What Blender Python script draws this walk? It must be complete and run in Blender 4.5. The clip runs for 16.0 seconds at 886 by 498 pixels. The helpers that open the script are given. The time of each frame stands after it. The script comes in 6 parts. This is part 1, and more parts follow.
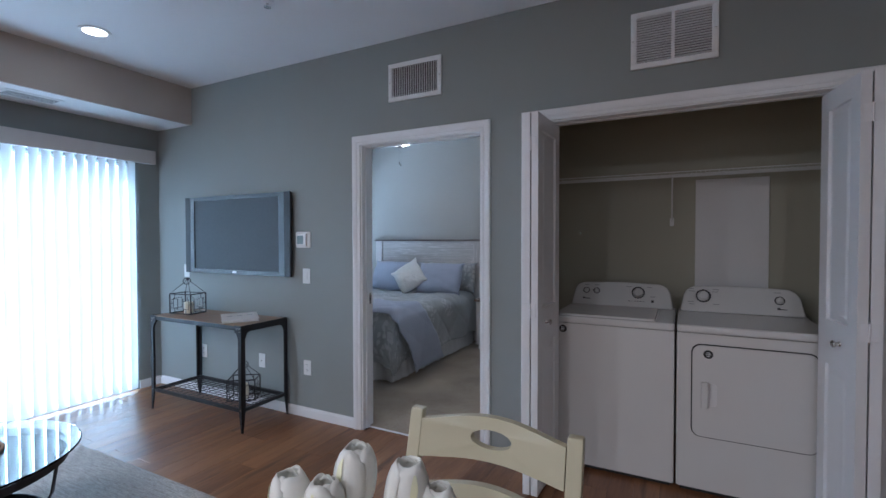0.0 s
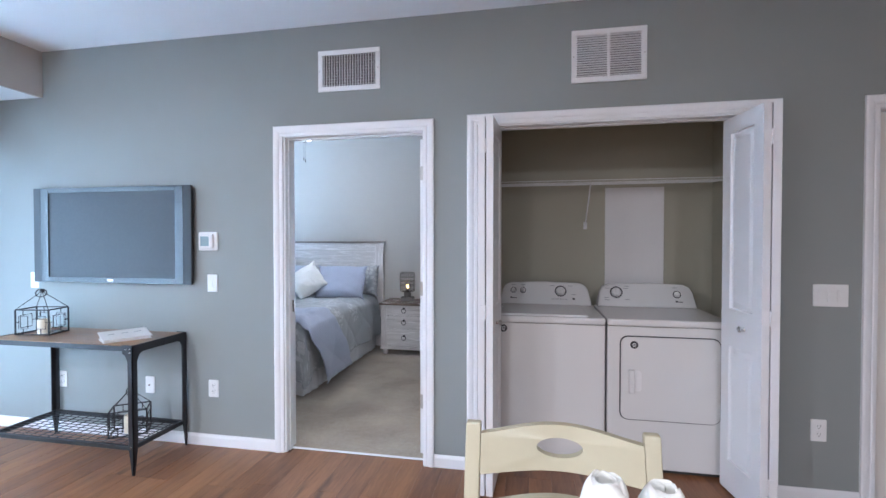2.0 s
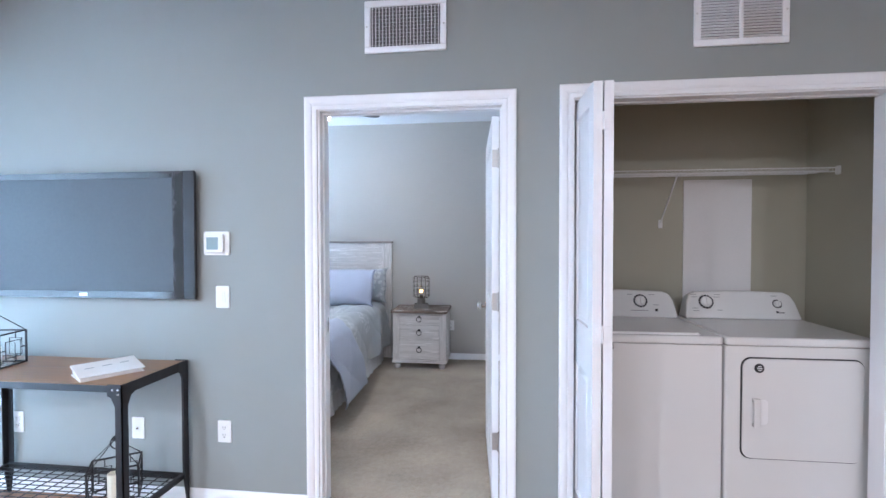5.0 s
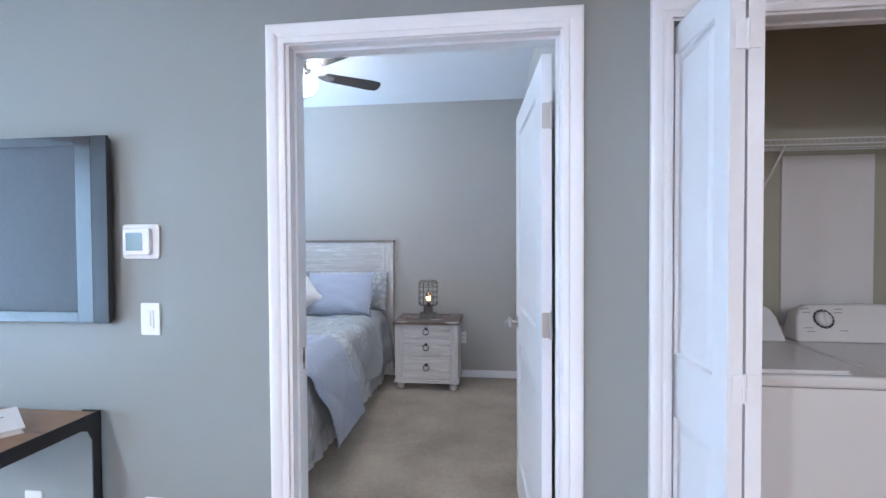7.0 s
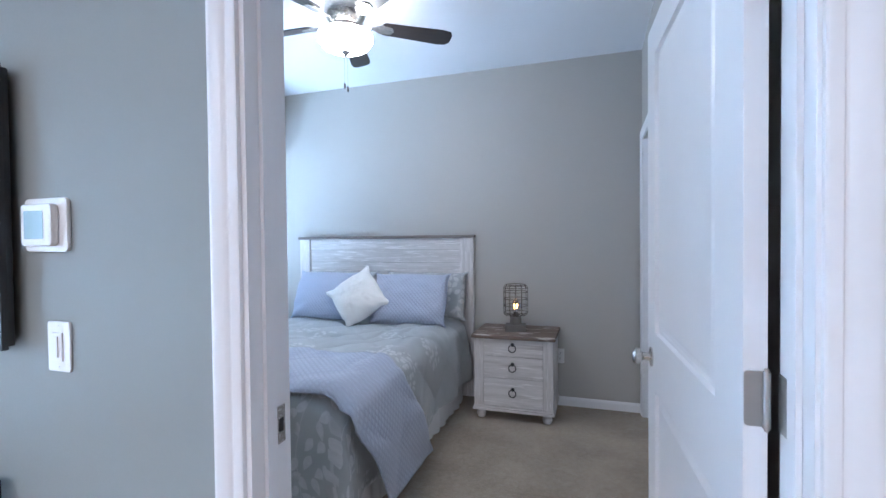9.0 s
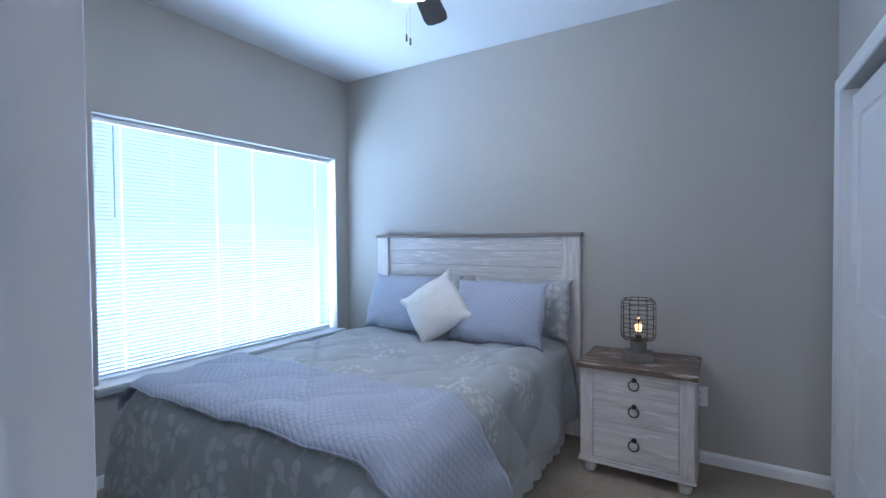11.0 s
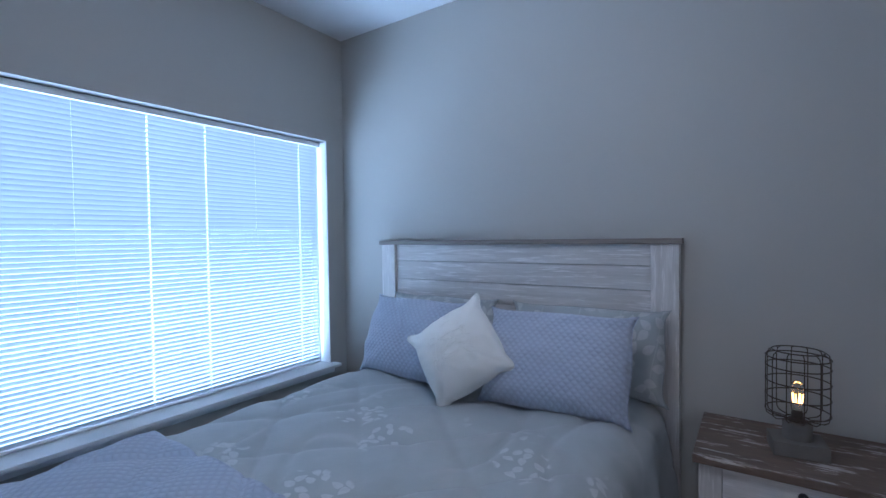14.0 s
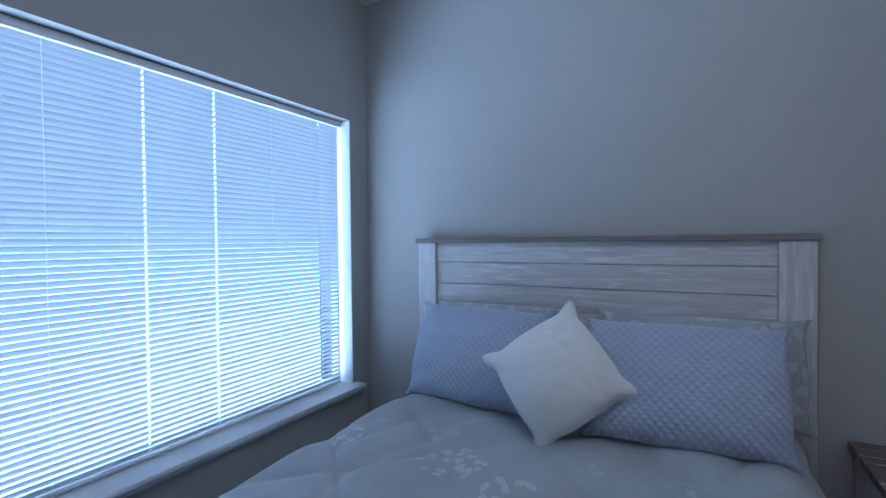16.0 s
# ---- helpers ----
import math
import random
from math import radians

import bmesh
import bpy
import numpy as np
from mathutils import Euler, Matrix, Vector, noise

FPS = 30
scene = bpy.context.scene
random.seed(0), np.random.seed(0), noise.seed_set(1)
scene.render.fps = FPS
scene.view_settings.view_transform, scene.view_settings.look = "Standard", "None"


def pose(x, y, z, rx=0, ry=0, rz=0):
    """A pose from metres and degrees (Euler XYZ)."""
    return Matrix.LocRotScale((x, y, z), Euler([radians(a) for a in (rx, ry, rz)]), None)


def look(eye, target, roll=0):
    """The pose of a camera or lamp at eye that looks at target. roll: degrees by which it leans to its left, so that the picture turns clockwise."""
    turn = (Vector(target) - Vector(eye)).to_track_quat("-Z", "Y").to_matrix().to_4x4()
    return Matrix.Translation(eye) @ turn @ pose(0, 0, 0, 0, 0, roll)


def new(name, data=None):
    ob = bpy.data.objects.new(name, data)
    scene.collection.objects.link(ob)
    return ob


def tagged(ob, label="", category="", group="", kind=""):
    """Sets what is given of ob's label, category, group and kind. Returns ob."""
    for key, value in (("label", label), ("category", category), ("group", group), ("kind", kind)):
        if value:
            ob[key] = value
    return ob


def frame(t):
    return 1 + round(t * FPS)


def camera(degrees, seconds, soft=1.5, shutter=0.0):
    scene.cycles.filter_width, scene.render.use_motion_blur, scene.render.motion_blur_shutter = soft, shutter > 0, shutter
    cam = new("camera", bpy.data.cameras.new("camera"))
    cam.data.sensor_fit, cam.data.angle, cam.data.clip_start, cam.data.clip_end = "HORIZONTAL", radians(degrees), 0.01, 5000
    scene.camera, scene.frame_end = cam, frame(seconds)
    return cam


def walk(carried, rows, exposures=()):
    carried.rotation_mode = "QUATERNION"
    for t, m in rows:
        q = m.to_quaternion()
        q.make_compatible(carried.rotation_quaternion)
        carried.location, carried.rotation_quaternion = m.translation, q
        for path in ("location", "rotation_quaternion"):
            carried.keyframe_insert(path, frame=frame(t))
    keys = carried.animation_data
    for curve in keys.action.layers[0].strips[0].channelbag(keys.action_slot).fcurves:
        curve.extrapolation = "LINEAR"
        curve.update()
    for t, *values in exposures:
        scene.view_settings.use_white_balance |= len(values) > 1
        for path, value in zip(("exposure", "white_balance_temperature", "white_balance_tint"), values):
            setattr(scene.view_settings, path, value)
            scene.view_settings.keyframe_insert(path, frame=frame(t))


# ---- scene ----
cam = camera(88.0, 16.0)
PATH = [
    (0, (0.126, 0.035, 1.381), (-0.796, 1.809, 1.338), -0.1),
    (0.5, (0.009, -0.006, 1.366), (-0.716, 1.858, 1.332), 0.1),
    (1, (-0.102, -0.03, 1.373), (-0.665, 1.889, 1.336), -0.0),
    (1.5, (-0.226, -0.035, 1.378), (-0.677, 1.913, 1.342), -0.1),
    (2, (-0.34, -0.035, 1.38), (-0.72, 1.929, 1.345), -0.0),
    (2.5, (-0.48, -0.031, 1.396), (-0.81, 1.941, 1.36), -0.0),
    (3, (-0.624, -0.013, 1.4), (-0.915, 1.965, 1.365), -0.1),
    (3.5, (-0.745, 0.038, 1.401), (-1.003, 2.021, 1.363), -0.0),
    (4, (-0.85, 0.139, 1.397), (-1.09, 2.124, 1.36), -0.0),
    (4.2, (-0.886, 0.197, 1.398), (-1.125, 2.182, 1.358), -0.0),
    (6.5, (-1.167, 0.97, 1.394), (-1.395, 2.956, 1.351), -0.3),
    (7, (-1.194, 1.173, 1.381), (-1.432, 3.158, 1.338), -0.3),
    (7.5, (-1.225, 1.378, 1.361), (-1.51, 3.357, 1.316), -0.4),
    (8, (-1.238, 1.562, 1.351), (-1.627, 3.523, 1.307), -0.3),
    (8.5, (-1.233, 1.76, 1.336), (-1.739, 3.695, 1.298), -0.9),
    (9, (-1.266, 1.967, 1.334), (-1.899, 3.864, 1.295), -0.6),
    (9.5, (-1.302, 2.157, 1.33), (-2.061, 4.007, 1.291), -0.6),
    (11.8, (-1.534, 2.885, 1.349), (-2.645, 4.548, 1.309), -0.7),
    (12, (-1.558, 2.95, 1.346), (-2.677, 4.607, 1.309), -0.8),
    (12.5, (-1.635, 3.11, 1.362), (-2.763, 4.761, 1.323), -0.8),
    (13, (-1.74, 3.25, 1.363), (-2.859, 4.908, 1.326), -0.6),
    (13.5, (-1.846, 3.386, 1.377), (-2.969, 5.04, 1.332), -0.7),
    (14, (-1.974, 3.48, 1.394), (-3.097, 5.134, 1.343), -0.8),
    (14.5, (-2.119, 3.542, 1.392), (-3.241, 5.198, 1.344), -0.6),
    (15, (-2.266, 3.575, 1.386), (-3.382, 5.234, 1.34), -0.7),
    (15.5, (-2.433, 3.581, 1.38), (-3.526, 5.255, 1.338), -0.5),
    (16, (-2.607, 3.582, 1.362), (-3.587, 5.325, 1.327), -0.6),
]
EXPOSURES = [(0.0, -0.70, 5300, 12), (0.5, -0.27, 5300, 12), (1.0, 0.14, 5300, 12), (1.5, 0.40, 5300, 13), (3.0, 0.74, 5300, 13), (4.0, 0.85, 5300, 13), (6.5, 0.73, 5300, 13), (8.0, 0.47, 5250, 13), (9.7, 0.37, 5200, 13), (11.8, -0.19, 5000, 14), (13.0, -0.44, 4920, 15), (14.5, -0.75, 4900, 14), (16.0, -0.96, 4820, 14)]
walk(cam, [(t, look(eye, target, roll)) for t, eye, target, roll in PATH], EXPOSURES)

# ---- plan, in metres ----
WALL = 2.69        # living-room face of the wall between living room and bedroom
BWALL = 2.80       # its bedroom face
BACK = 5.725       # bedroom far wall
EAST = -0.935      # bedroom wall with the second door
WEST = -4.32       # inside face of the outer wall
CEIL = 2.743
RIGHT, REAR = 3.0, -3.4
DOOR = (-1.907, -0.993, 2.048)       # bedroom doorway: x from, x to, height
CLOSET = (-0.652, 0.882, 2.060)     # closet opening
DOOR2 = (1.398, 2.24, 2.055)        # next door along the wall
WIN = (3.77, 5.58, 0.565, 2.04)   # bedroom window: y from, y to, sill, head
SLIDE = (0.62, 2.47, 0.0, 2.06)   # patio door

# ---- world and light ----
world = bpy.data.worlds.new("sky")
scene.world = world
world.use_nodes = True
sky = world.node_tree.nodes.new("ShaderNodeTexSky")
sky.sky_type, sky.sun_disc, sky.sun_elevation, sky.sun_rotation = "NISHITA", False, radians(40), radians(60)
world.node_tree.links.new(sky.outputs["Color"], world.node_tree.nodes["Background"].inputs["Color"])
world.node_tree.nodes["Background"].inputs["Strength"].default_value = 0.1


def area_lamp(name, place, target, size, size_y, watts, colour, shape="RECTANGLE"):
    data = bpy.data.lights.new(name, "AREA")
    data.shape, data.size, data.size_y, data.energy, data.color = shape, size, size_y, watts, colour
    ob = new(name, data)
    ob.matrix_world = look(place, target)
    return ob


DAY = (0.60, 0.765, 0.89)
area_lamp("daylight_window", (WEST - 0.134, 4.675, 1.30), (0, 4.675, 1.30), 1.80, 1.46, 112, DAY)
area_lamp("daylight_patio", (WEST - 0.10, 1.545, 0.98), (0, 1.545, 0.98), 1.84, 1.86, 166, (0.62, 0.84, 1.0))
# added fill: four unseen ceiling lamps behind the camera brighten the room
for dx, dy in ((-3.28, -1.2), (-3.28, -2.8), (-1.2, -2.0), (0.7, -2.5)):
    area_lamp("added_fill_lamp", (dx, dy, CEIL - 0.012), (dx, dy + 1e-4, 0), 0.14, 0.14, 60, (1.0, 0.93, 0.86), "DISK")

# ---- materials ----


def nodes_of(name):
    m = bpy.data.materials.new(name)
    m.use_nodes = True
    return m, m.node_tree.nodes, m.node_tree.links, m.node_tree.nodes["Principled BSDF"]


def mixed(n, l, fac, a, b, blend="MIX"):
    k = n.new("ShaderNodeMix")
    k.data_type, k.blend_type = "RGBA", blend
    for sock, v in ((0, fac), (6, a), (7, b)):
        if isinstance(v, (tuple, list)):
            k.inputs[sock].default_value = (*v[:3], 1)
        elif isinstance(v, (int, float)):
            k.inputs[sock].default_value = v
        else:
            l.new(v, k.inputs[sock])
    return k.outputs[2]


def coords(n, l, scale=(1, 1, 1), rot=(0, 0, 0)):
    c, mp = n.new("ShaderNodeTexCoord"), n.new("ShaderNodeMapping")
    mp.inputs["Scale"].default_value, mp.inputs["Rotation"].default_value = scale, rot
    l.new(c.outputs["Object"], mp.inputs["Vector"])
    return mp.outputs["Vector"]


def noisy(n, l, vec, scale, detail=3, rough=0.55):
    k = n.new("ShaderNodeTexNoise")
    k.inputs["Scale"].default_value, k.inputs["Detail"].default_value, k.inputs["Roughness"].default_value = scale, detail, rough
    l.new(vec, k.inputs["Vector"])
    return k.outputs["Fac"]


def ramp(n, l, fac, lo, hi, a=0.0, b=1.0):
    k = n.new("ShaderNodeMapRange")
    for i, v in enumerate((lo, hi, a, b)):
        k.inputs[i + 1].default_value = v
    l.new(fac, k.inputs[0])
    return k.outputs[0]


def calc(n, l, op, a, b=0.0):
    k = n.new("ShaderNodeMath")
    k.operation = op
    for i, v in enumerate((a, b)):
        if isinstance(v, (int, float)):
            k.inputs[i].default_value = v
        else:
            l.new(v, k.inputs[i])
    return k.outputs[0]


def bumped(n, l, bsdf, height, strength, distance):
    k = n.new("ShaderNodeBump")
    k.inputs["Strength"].default_value, k.inputs["Distance"].default_value = strength, distance
    l.new(height, k.inputs["Height"])
    l.new(k.outputs["Normal"], bsdf.inputs["Normal"])


def plain(name, colour, rough=0.5, metal=0.0, vary=0.06, big=3.0, fine=60.0, bump=0.05, depth=0.001, coat=0.0, sheen=0.0):
    """Paint, plastic, metal or cloth: two scales of variation and a fine relief."""
    m, n, l, b = nodes_of(name)
    v = coords(n, l)
    a = noisy(n, l, v, big)
    f = noisy(n, l, v, fine)
    both = calc(n, l, "ADD", calc(n, l, "MULTIPLY", a, 0.7), calc(n, l, "MULTIPLY", f, 0.3))
    dark, light = [c * (1 - vary) for c in colour], [min(1, c * (1 + vary)) for c in colour]
    l.new(mixed(n, l, ramp(n, l, both, 0.3, 0.7), dark, light), b.inputs["Base Color"])
    l.new(ramp(n, l, f, 0.3, 0.7, rough * 0.88, min(1, rough * 1.12)), b.inputs["Roughness"])
    b.inputs["Metallic"].default_value = metal
    b.inputs["Coat Weight"].default_value, b.inputs["Coat Roughness"].default_value = coat, 0.12
    b.inputs["Sheen Weight"].default_value = sheen
    if bump:
        bumped(n, l, b, f, bump, depth)
    return m


def wooden(name, dark, light, axis=0, rough=0.45, grain=14.0, stretch=12.0, pale=None, vary=0.5, depth=0.0006, pale_at=(0.54, 0.64), streak=None, coat=0.0):
    """Wood with its grain along one axis; each piece differs by Object Info's Random."""
    m, n, l, b = nodes_of(name)
    s = [1.0, 1.0, 1.0]
    s[axis] = 1.0 / stretch
    info = n.new("ShaderNodeObjectInfo")
    c, add, mp = n.new("ShaderNodeTexCoord"), n.new("ShaderNodeVectorMath"), n.new("ShaderNodeMapping")
    add.operation = "ADD"
    sc = calc(n, l, "MULTIPLY", info.outputs["Random"], 37.0)
    l.new(c.outputs["Object"], add.inputs[0])
    l.new(sc, add.inputs[1])
    mp.inputs["Scale"].default_value = s
    l.new(add.outputs[0], mp.inputs["Vector"])
    v = mp.outputs["Vector"]
    g = noisy(n, l, v, grain, 5, 0.65)
    f = noisy(n, l, v, grain * 7, 3, 0.6)
    tone = calc(n, l, "ADD", calc(n, l, "MULTIPLY", g, 0.72), calc(n, l, "MULTIPLY", f, 0.28))
    if vary:
        tone = calc(n, l, "ADD", tone, calc(n, l, "MULTIPLY", calc(n, l, "SUBTRACT", info.outputs["Random"], 0.5), vary * 0.5))
    col = mixed(n, l, ramp(n, l, tone, 0.32, 0.68), dark, light)
    if pale:
        col = mixed(n, l, ramp(n, l, noisy(n, l, v, grain * 2.2, 4, 0.7), *pale_at), col, pale)
    if streak:
        col = mixed(n, l, calc(n, l, "MULTIPLY", ramp(n, l, noisy(n, l, v, grain * 0.9, 3, 0.6), 0.60, 0.72), 0.8), col, streak)
    l.new(col, b.inputs["Base Color"])
    l.new(ramp(n, l, g, 0.3, 0.7, rough * 0.85, min(1, rough * 1.2)), b.inputs["Roughness"])
    b.inputs["Coat Weight"].default_value, b.inputs["Coat Roughness"].default_value = coat, 0.2
    bumped(n, l, b, f, 0.25, depth)
    return m


def glowing(name, colour, strength):
    m, n, l, b = nodes_of(name)
    b.inputs["Base Color"].default_value = (*colour, 1)
    b.inputs["Emission Color"].default_value = (*colour, 1)
    b.inputs["Emission Strength"].default_value = strength
    return m


def clear_glass(name, tint=(1, 1, 1), rough=0.0):
    m, n, l, b = nodes_of(name)
    b.inputs["Base Color"].default_value = (*tint, 1)
    b.inputs["Transmission Weight"].default_value, b.inputs["Roughness"].default_value, b.inputs["IOR"].default_value = 1, rough, 1.45
    return m


def translucent(name, colour, through_share, rough=0.5):
    """Thin vane or slat: part of the light goes through, scattered."""
    m, n, l, b = nodes_of(name)
    v = coords(n, l)
    col = mixed(n, l, ramp(n, l, noisy(n, l, v, 5), 0.3, 0.7), [c * 0.95 for c in colour], colour)
    l.new(col, b.inputs["Base Color"])
    b.inputs["Roughness"].default_value = rough
    t, k = n.new("ShaderNodeBsdfTranslucent"), n.new("ShaderNodeMixShader")
    l.new(col, t.inputs["Color"])
    k.inputs[0].default_value = through_share
    l.new(b.outputs[0], k.inputs[1])
    l.new(t.outputs[0], k.inputs[2])
    l.new(k.outputs[0], n["Material Output"].inputs["Surface"])
    return m


def floral(name, ground, petal, foot=None):
    """Comforter cloth: grey ground printed with sprays of pale leaves; the cloth's own metres are its UV map.

    foot: the length along the cloth below which the print turns into large trailing leaves."""
    m, n, l, b = nodes_of(name)
    tc, sep = n.new("ShaderNodeTexCoord"), n.new("ShaderNodeSeparateXYZ")
    uv = tc.outputs["UV"]
    l.new(uv, sep.inputs[0])
    v = coords(n, l)

    def cells(scale, spread=1.0):
        k = n.new("ShaderNodeTexVoronoi")
        k.voronoi_dimensions = "2D"
        k.inputs["Scale"].default_value, k.inputs["Randomness"].default_value = scale, spread
        l.new(uv, k.inputs["Vector"])
        return k

    def leaves(scale, long_, wide, share):
        k = cells(scale, 0.85)
        off, turn, part_, rgb = n.new("ShaderNodeVectorMath"), n.new("ShaderNodeVectorRotate"), n.new("ShaderNodeSeparateXYZ"), n.new("ShaderNodeSeparateColor")
        off.operation, turn.rotation_type = "SUBTRACT", "Z_AXIS"
        l.new(uv, off.inputs[0])
        l.new(k.outputs["Position"], off.inputs[1])
        l.new(k.outputs["Color"], rgb.inputs[0])
        l.new(off.outputs[0], turn.inputs["Vector"])
        l.new(calc(n, l, "MULTIPLY", rgb.outputs[0], 2 * math.pi), turn.inputs["Angle"])
        l.new(turn.outputs[0], part_.inputs[0])
        along = calc(n, l, "MULTIPLY", part_.outputs[0], 1 / long_)
        across = calc(n, l, "MULTIPLY", calc(n, l, "ABSOLUTE", part_.outputs[1]), 1 / wide)
        # one end broad, the other drawn to a point
        lobe = calc(n, l, "ADD", calc(n, l, "MULTIPLY", along, along), calc(n, l, "MULTIPLY", across, calc(n, l, "ADD", calc(n, l, "MULTIPLY", along, 0.45), 1.0)))
        return calc(n, l, "MULTIPLY", ramp(n, l, lobe, 1.06, 0.86), calc(n, l, "LESS_THAN", rgb.outputs[1], share))
    ragged = calc(n, l, "MULTIPLY", calc(n, l, "SUBTRACT", noisy(n, l, uv, 7.0, 2), 0.5), 0.5)
    spray = ramp(n, l, calc(n, l, "ADD", cells(2.6, 0.7).outputs["Distance"], ragged), 0.28, 0.24)
    mask = calc(n, l, "MULTIPLY", leaves(25.0, 0.023, 0.013, 0.74), calc(n, l, "MULTIPLY", spray, ramp(n, l, sep.outputs[1], 5.02, 4.90)))
    if foot is not None:
        low = ramp(n, l, sep.outputs[1], foot + 0.03, foot - 0.03)
        sway = calc(n, l, "ADD", sep.outputs[0], calc(n, l, "MULTIPLY", calc(n, l, "SINE", calc(n, l, "MULTIPLY", sep.outputs[1], 13.0)), 0.022))
        stem = calc(n, l, "ABSOLUTE", calc(n, l, "SUBTRACT", calc(n, l, "FRACT", calc(n, l, "MULTIPLY", sway, 5.6)), 0.5))
        trail = calc(n, l, "MULTIPLY", leaves(15.5, 0.034, 0.019, 0.80), ramp(n, l, noisy(n, l, uv, 5.0, 1), 0.40, 0.46))
        trail = calc(n, l, "MAXIMUM", trail, calc(n, l, "MULTIPLY", ramp(n, l, stem, 0.016, 0.009), 0.7))
        mask = calc(n, l, "ADD", calc(n, l, "MULTIPLY", mask, calc(n, l, "SUBTRACT", 1.0, low)), calc(n, l, "MULTIPLY", trail, low))
    weave = noisy(n, l, v, 380, 2)
    ink = calc(n, l, "MULTIPLY", mask, ramp(n, l, noisy(n, l, uv, 55, 3), 0.25, 0.6, 0.55, 1.0))
    base = mixed(n, l, ramp(n, l, noisy(n, l, v, 6), 0.3, 0.7), [c * 0.93 for c in ground], [c * 1.06 for c in ground])
    l.new(mixed(n, l, ink, base, petal), b.inputs["Base Color"])
    b.inputs["Roughness"].default_value, b.inputs["Sheen Weight"].default_value = 0.5, 0.25
    bumped(n, l, b, calc(n, l, "ADD", calc(n, l, "MULTIPLY", weave, 0.3), calc(n, l, "MULTIPLY", noisy(n, l, v, 17, 4), 1.5)), 0.4, 0.004)
    return m


def matelasse(name, colour, pitch, strength=0.8, plane="xy"):
    """Quilted cloth of small puffed lozenges."""
    m, n, l, b = nodes_of(name)
    c, sep = n.new("ShaderNodeTexCoord"), n.new("ShaderNodeSeparateXYZ")
    l.new(c.outputs["Object"], sep.inputs[0])
    if plane == "xy":
        p, q = sep.outputs["X"], sep.outputs["Y"]
    elif plane == "front":
        p, q = sep.outputs["X"], sep.outputs["Z"]
    else:
        p, q = calc(n, l, "ADD", sep.outputs["X"], sep.outputs["Z"]), sep.outputs["Y"]
    k = math.pi / pitch
    s1 = calc(n, l, "ABSOLUTE", calc(n, l, "SINE", calc(n, l, "MULTIPLY", calc(n, l, "ADD", p, q), k)))
    s2 = calc(n, l, "ABSOLUTE", calc(n, l, "SINE", calc(n, l, "MULTIPLY", calc(n, l, "SUBTRACT", p, q), k)))
    puff = calc(n, l, "POWER", calc(n, l, "MULTIPLY", s1, s2), 1.2)
    v = coords(n, l)
    cloth = noisy(n, l, v, 7)
    tone = calc(n, l, "ADD", calc(n, l, "MULTIPLY", puff, 0.55), calc(n, l, "MULTIPLY", cloth, 0.45))
    l.new(mixed(n, l, ramp(n, l, tone, 0.2, 0.8), [x * 0.94 for x in colour], [min(1, x * 1.04) for x in colour]), b.inputs["Base Color"])
    b.inputs["Roughness"].default_value, b.inputs["Sheen Weight"].default_value = 0.8, 0.3
    bumped(n, l, b, calc(n, l, "ADD", puff, calc(n, l, "MULTIPLY", noisy(n, l, v, 300, 2), 0.25)), strength, 0.004)
    return m


def carpeted(name, dark, light):
    m, n, l, b = nodes_of(name)
    v = coords(n, l)
    patch = noisy(n, l, v, 2.2, 2, 0.5)
    tuft = noisy(n, l, v, 130, 3, 0.75)
    mottle = noisy(n, l, v, 34, 4, 0.7)
    tone = calc(n, l, "ADD", calc(n, l, "MULTIPLY", patch, 0.50), calc(n, l, "ADD", calc(n, l, "MULTIPLY", tuft, 0.40), calc(n, l, "MULTIPLY", mottle, 0.30)))
    l.new(mixed(n, l, ramp(n, l, tone, 0.42, 0.80), dark, light), b.inputs["Base Color"])
    b.inputs["Roughness"].default_value, b.inputs["Sheen Weight"].default_value = 0.95, 0.2
    bumped(n, l, b, calc(n, l, "ADD", tuft, calc(n, l, "MULTIPLY", noisy(n, l, v, 22, 3), 1.2)), 0.9, 0.006)
    return m


def woven(name, dark, light, across):
    m, n, l, b = nodes_of(name)
    v = coords(n, l)
    k = n.new("ShaderNodeTexWave")
    k.bands_direction = "Y"
    k.inputs["Scale"].default_value, k.inputs["Distortion"].default_value, k.inputs["Detail"].default_value, k.inputs["Detail Scale"].default_value = across, 7.0, 4, 3.0
    l.new(v, k.inputs["Vector"])
    f = noisy(n, l, v, 90, 3)
    yarn = noisy(n, l, coords(n, l, (0.16, 1, 1)), 85, 4, 0.6)
    tone = calc(n, l, "ADD", calc(n, l, "MULTIPLY", k.outputs["Fac"], 0.15), calc(n, l, "ADD", calc(n, l, "MULTIPLY", f, 0.3), calc(n, l, "MULTIPLY", yarn, 0.55)))
    l.new(mixed(n, l, ramp(n, l, tone, 0.3, 0.7), dark, light), b.inputs["Base Color"])
    b.inputs["Roughness"].default_value = 0.95
    bumped(n, l, b, tone, 0.8, 0.006)
    return m


M_DAYGLOW = glowing("bright_outdoors", (0.72, 0.88, 1.0), 4.5)
M_LIVING = plain("grey_green_wall_paint", (0.272, 0.292, 0.283), 0.62, vary=0.03, big=1.2, fine=170, bump=0.12, depth=0.0008)
M_BEDROOM = plain("greige_wall_paint", (0.43, 0.415, 0.385), 0.65, vary=0.025, big=1.2, fine=170, bump=0.12, depth=0.0008)
M_CLOSET = plain("khaki_wall_paint", (0.41, 0.395, 0.31), 0.65, vary=0.03, big=1.2, fine=170, bump=0.12, depth=0.0008)
M_SOFFIT = plain("beige_soffit_paint", (0.47, 0.43, 0.39), 0.7, vary=0.03, big=1.5, fine=150, bump=0.12, depth=0.0008)
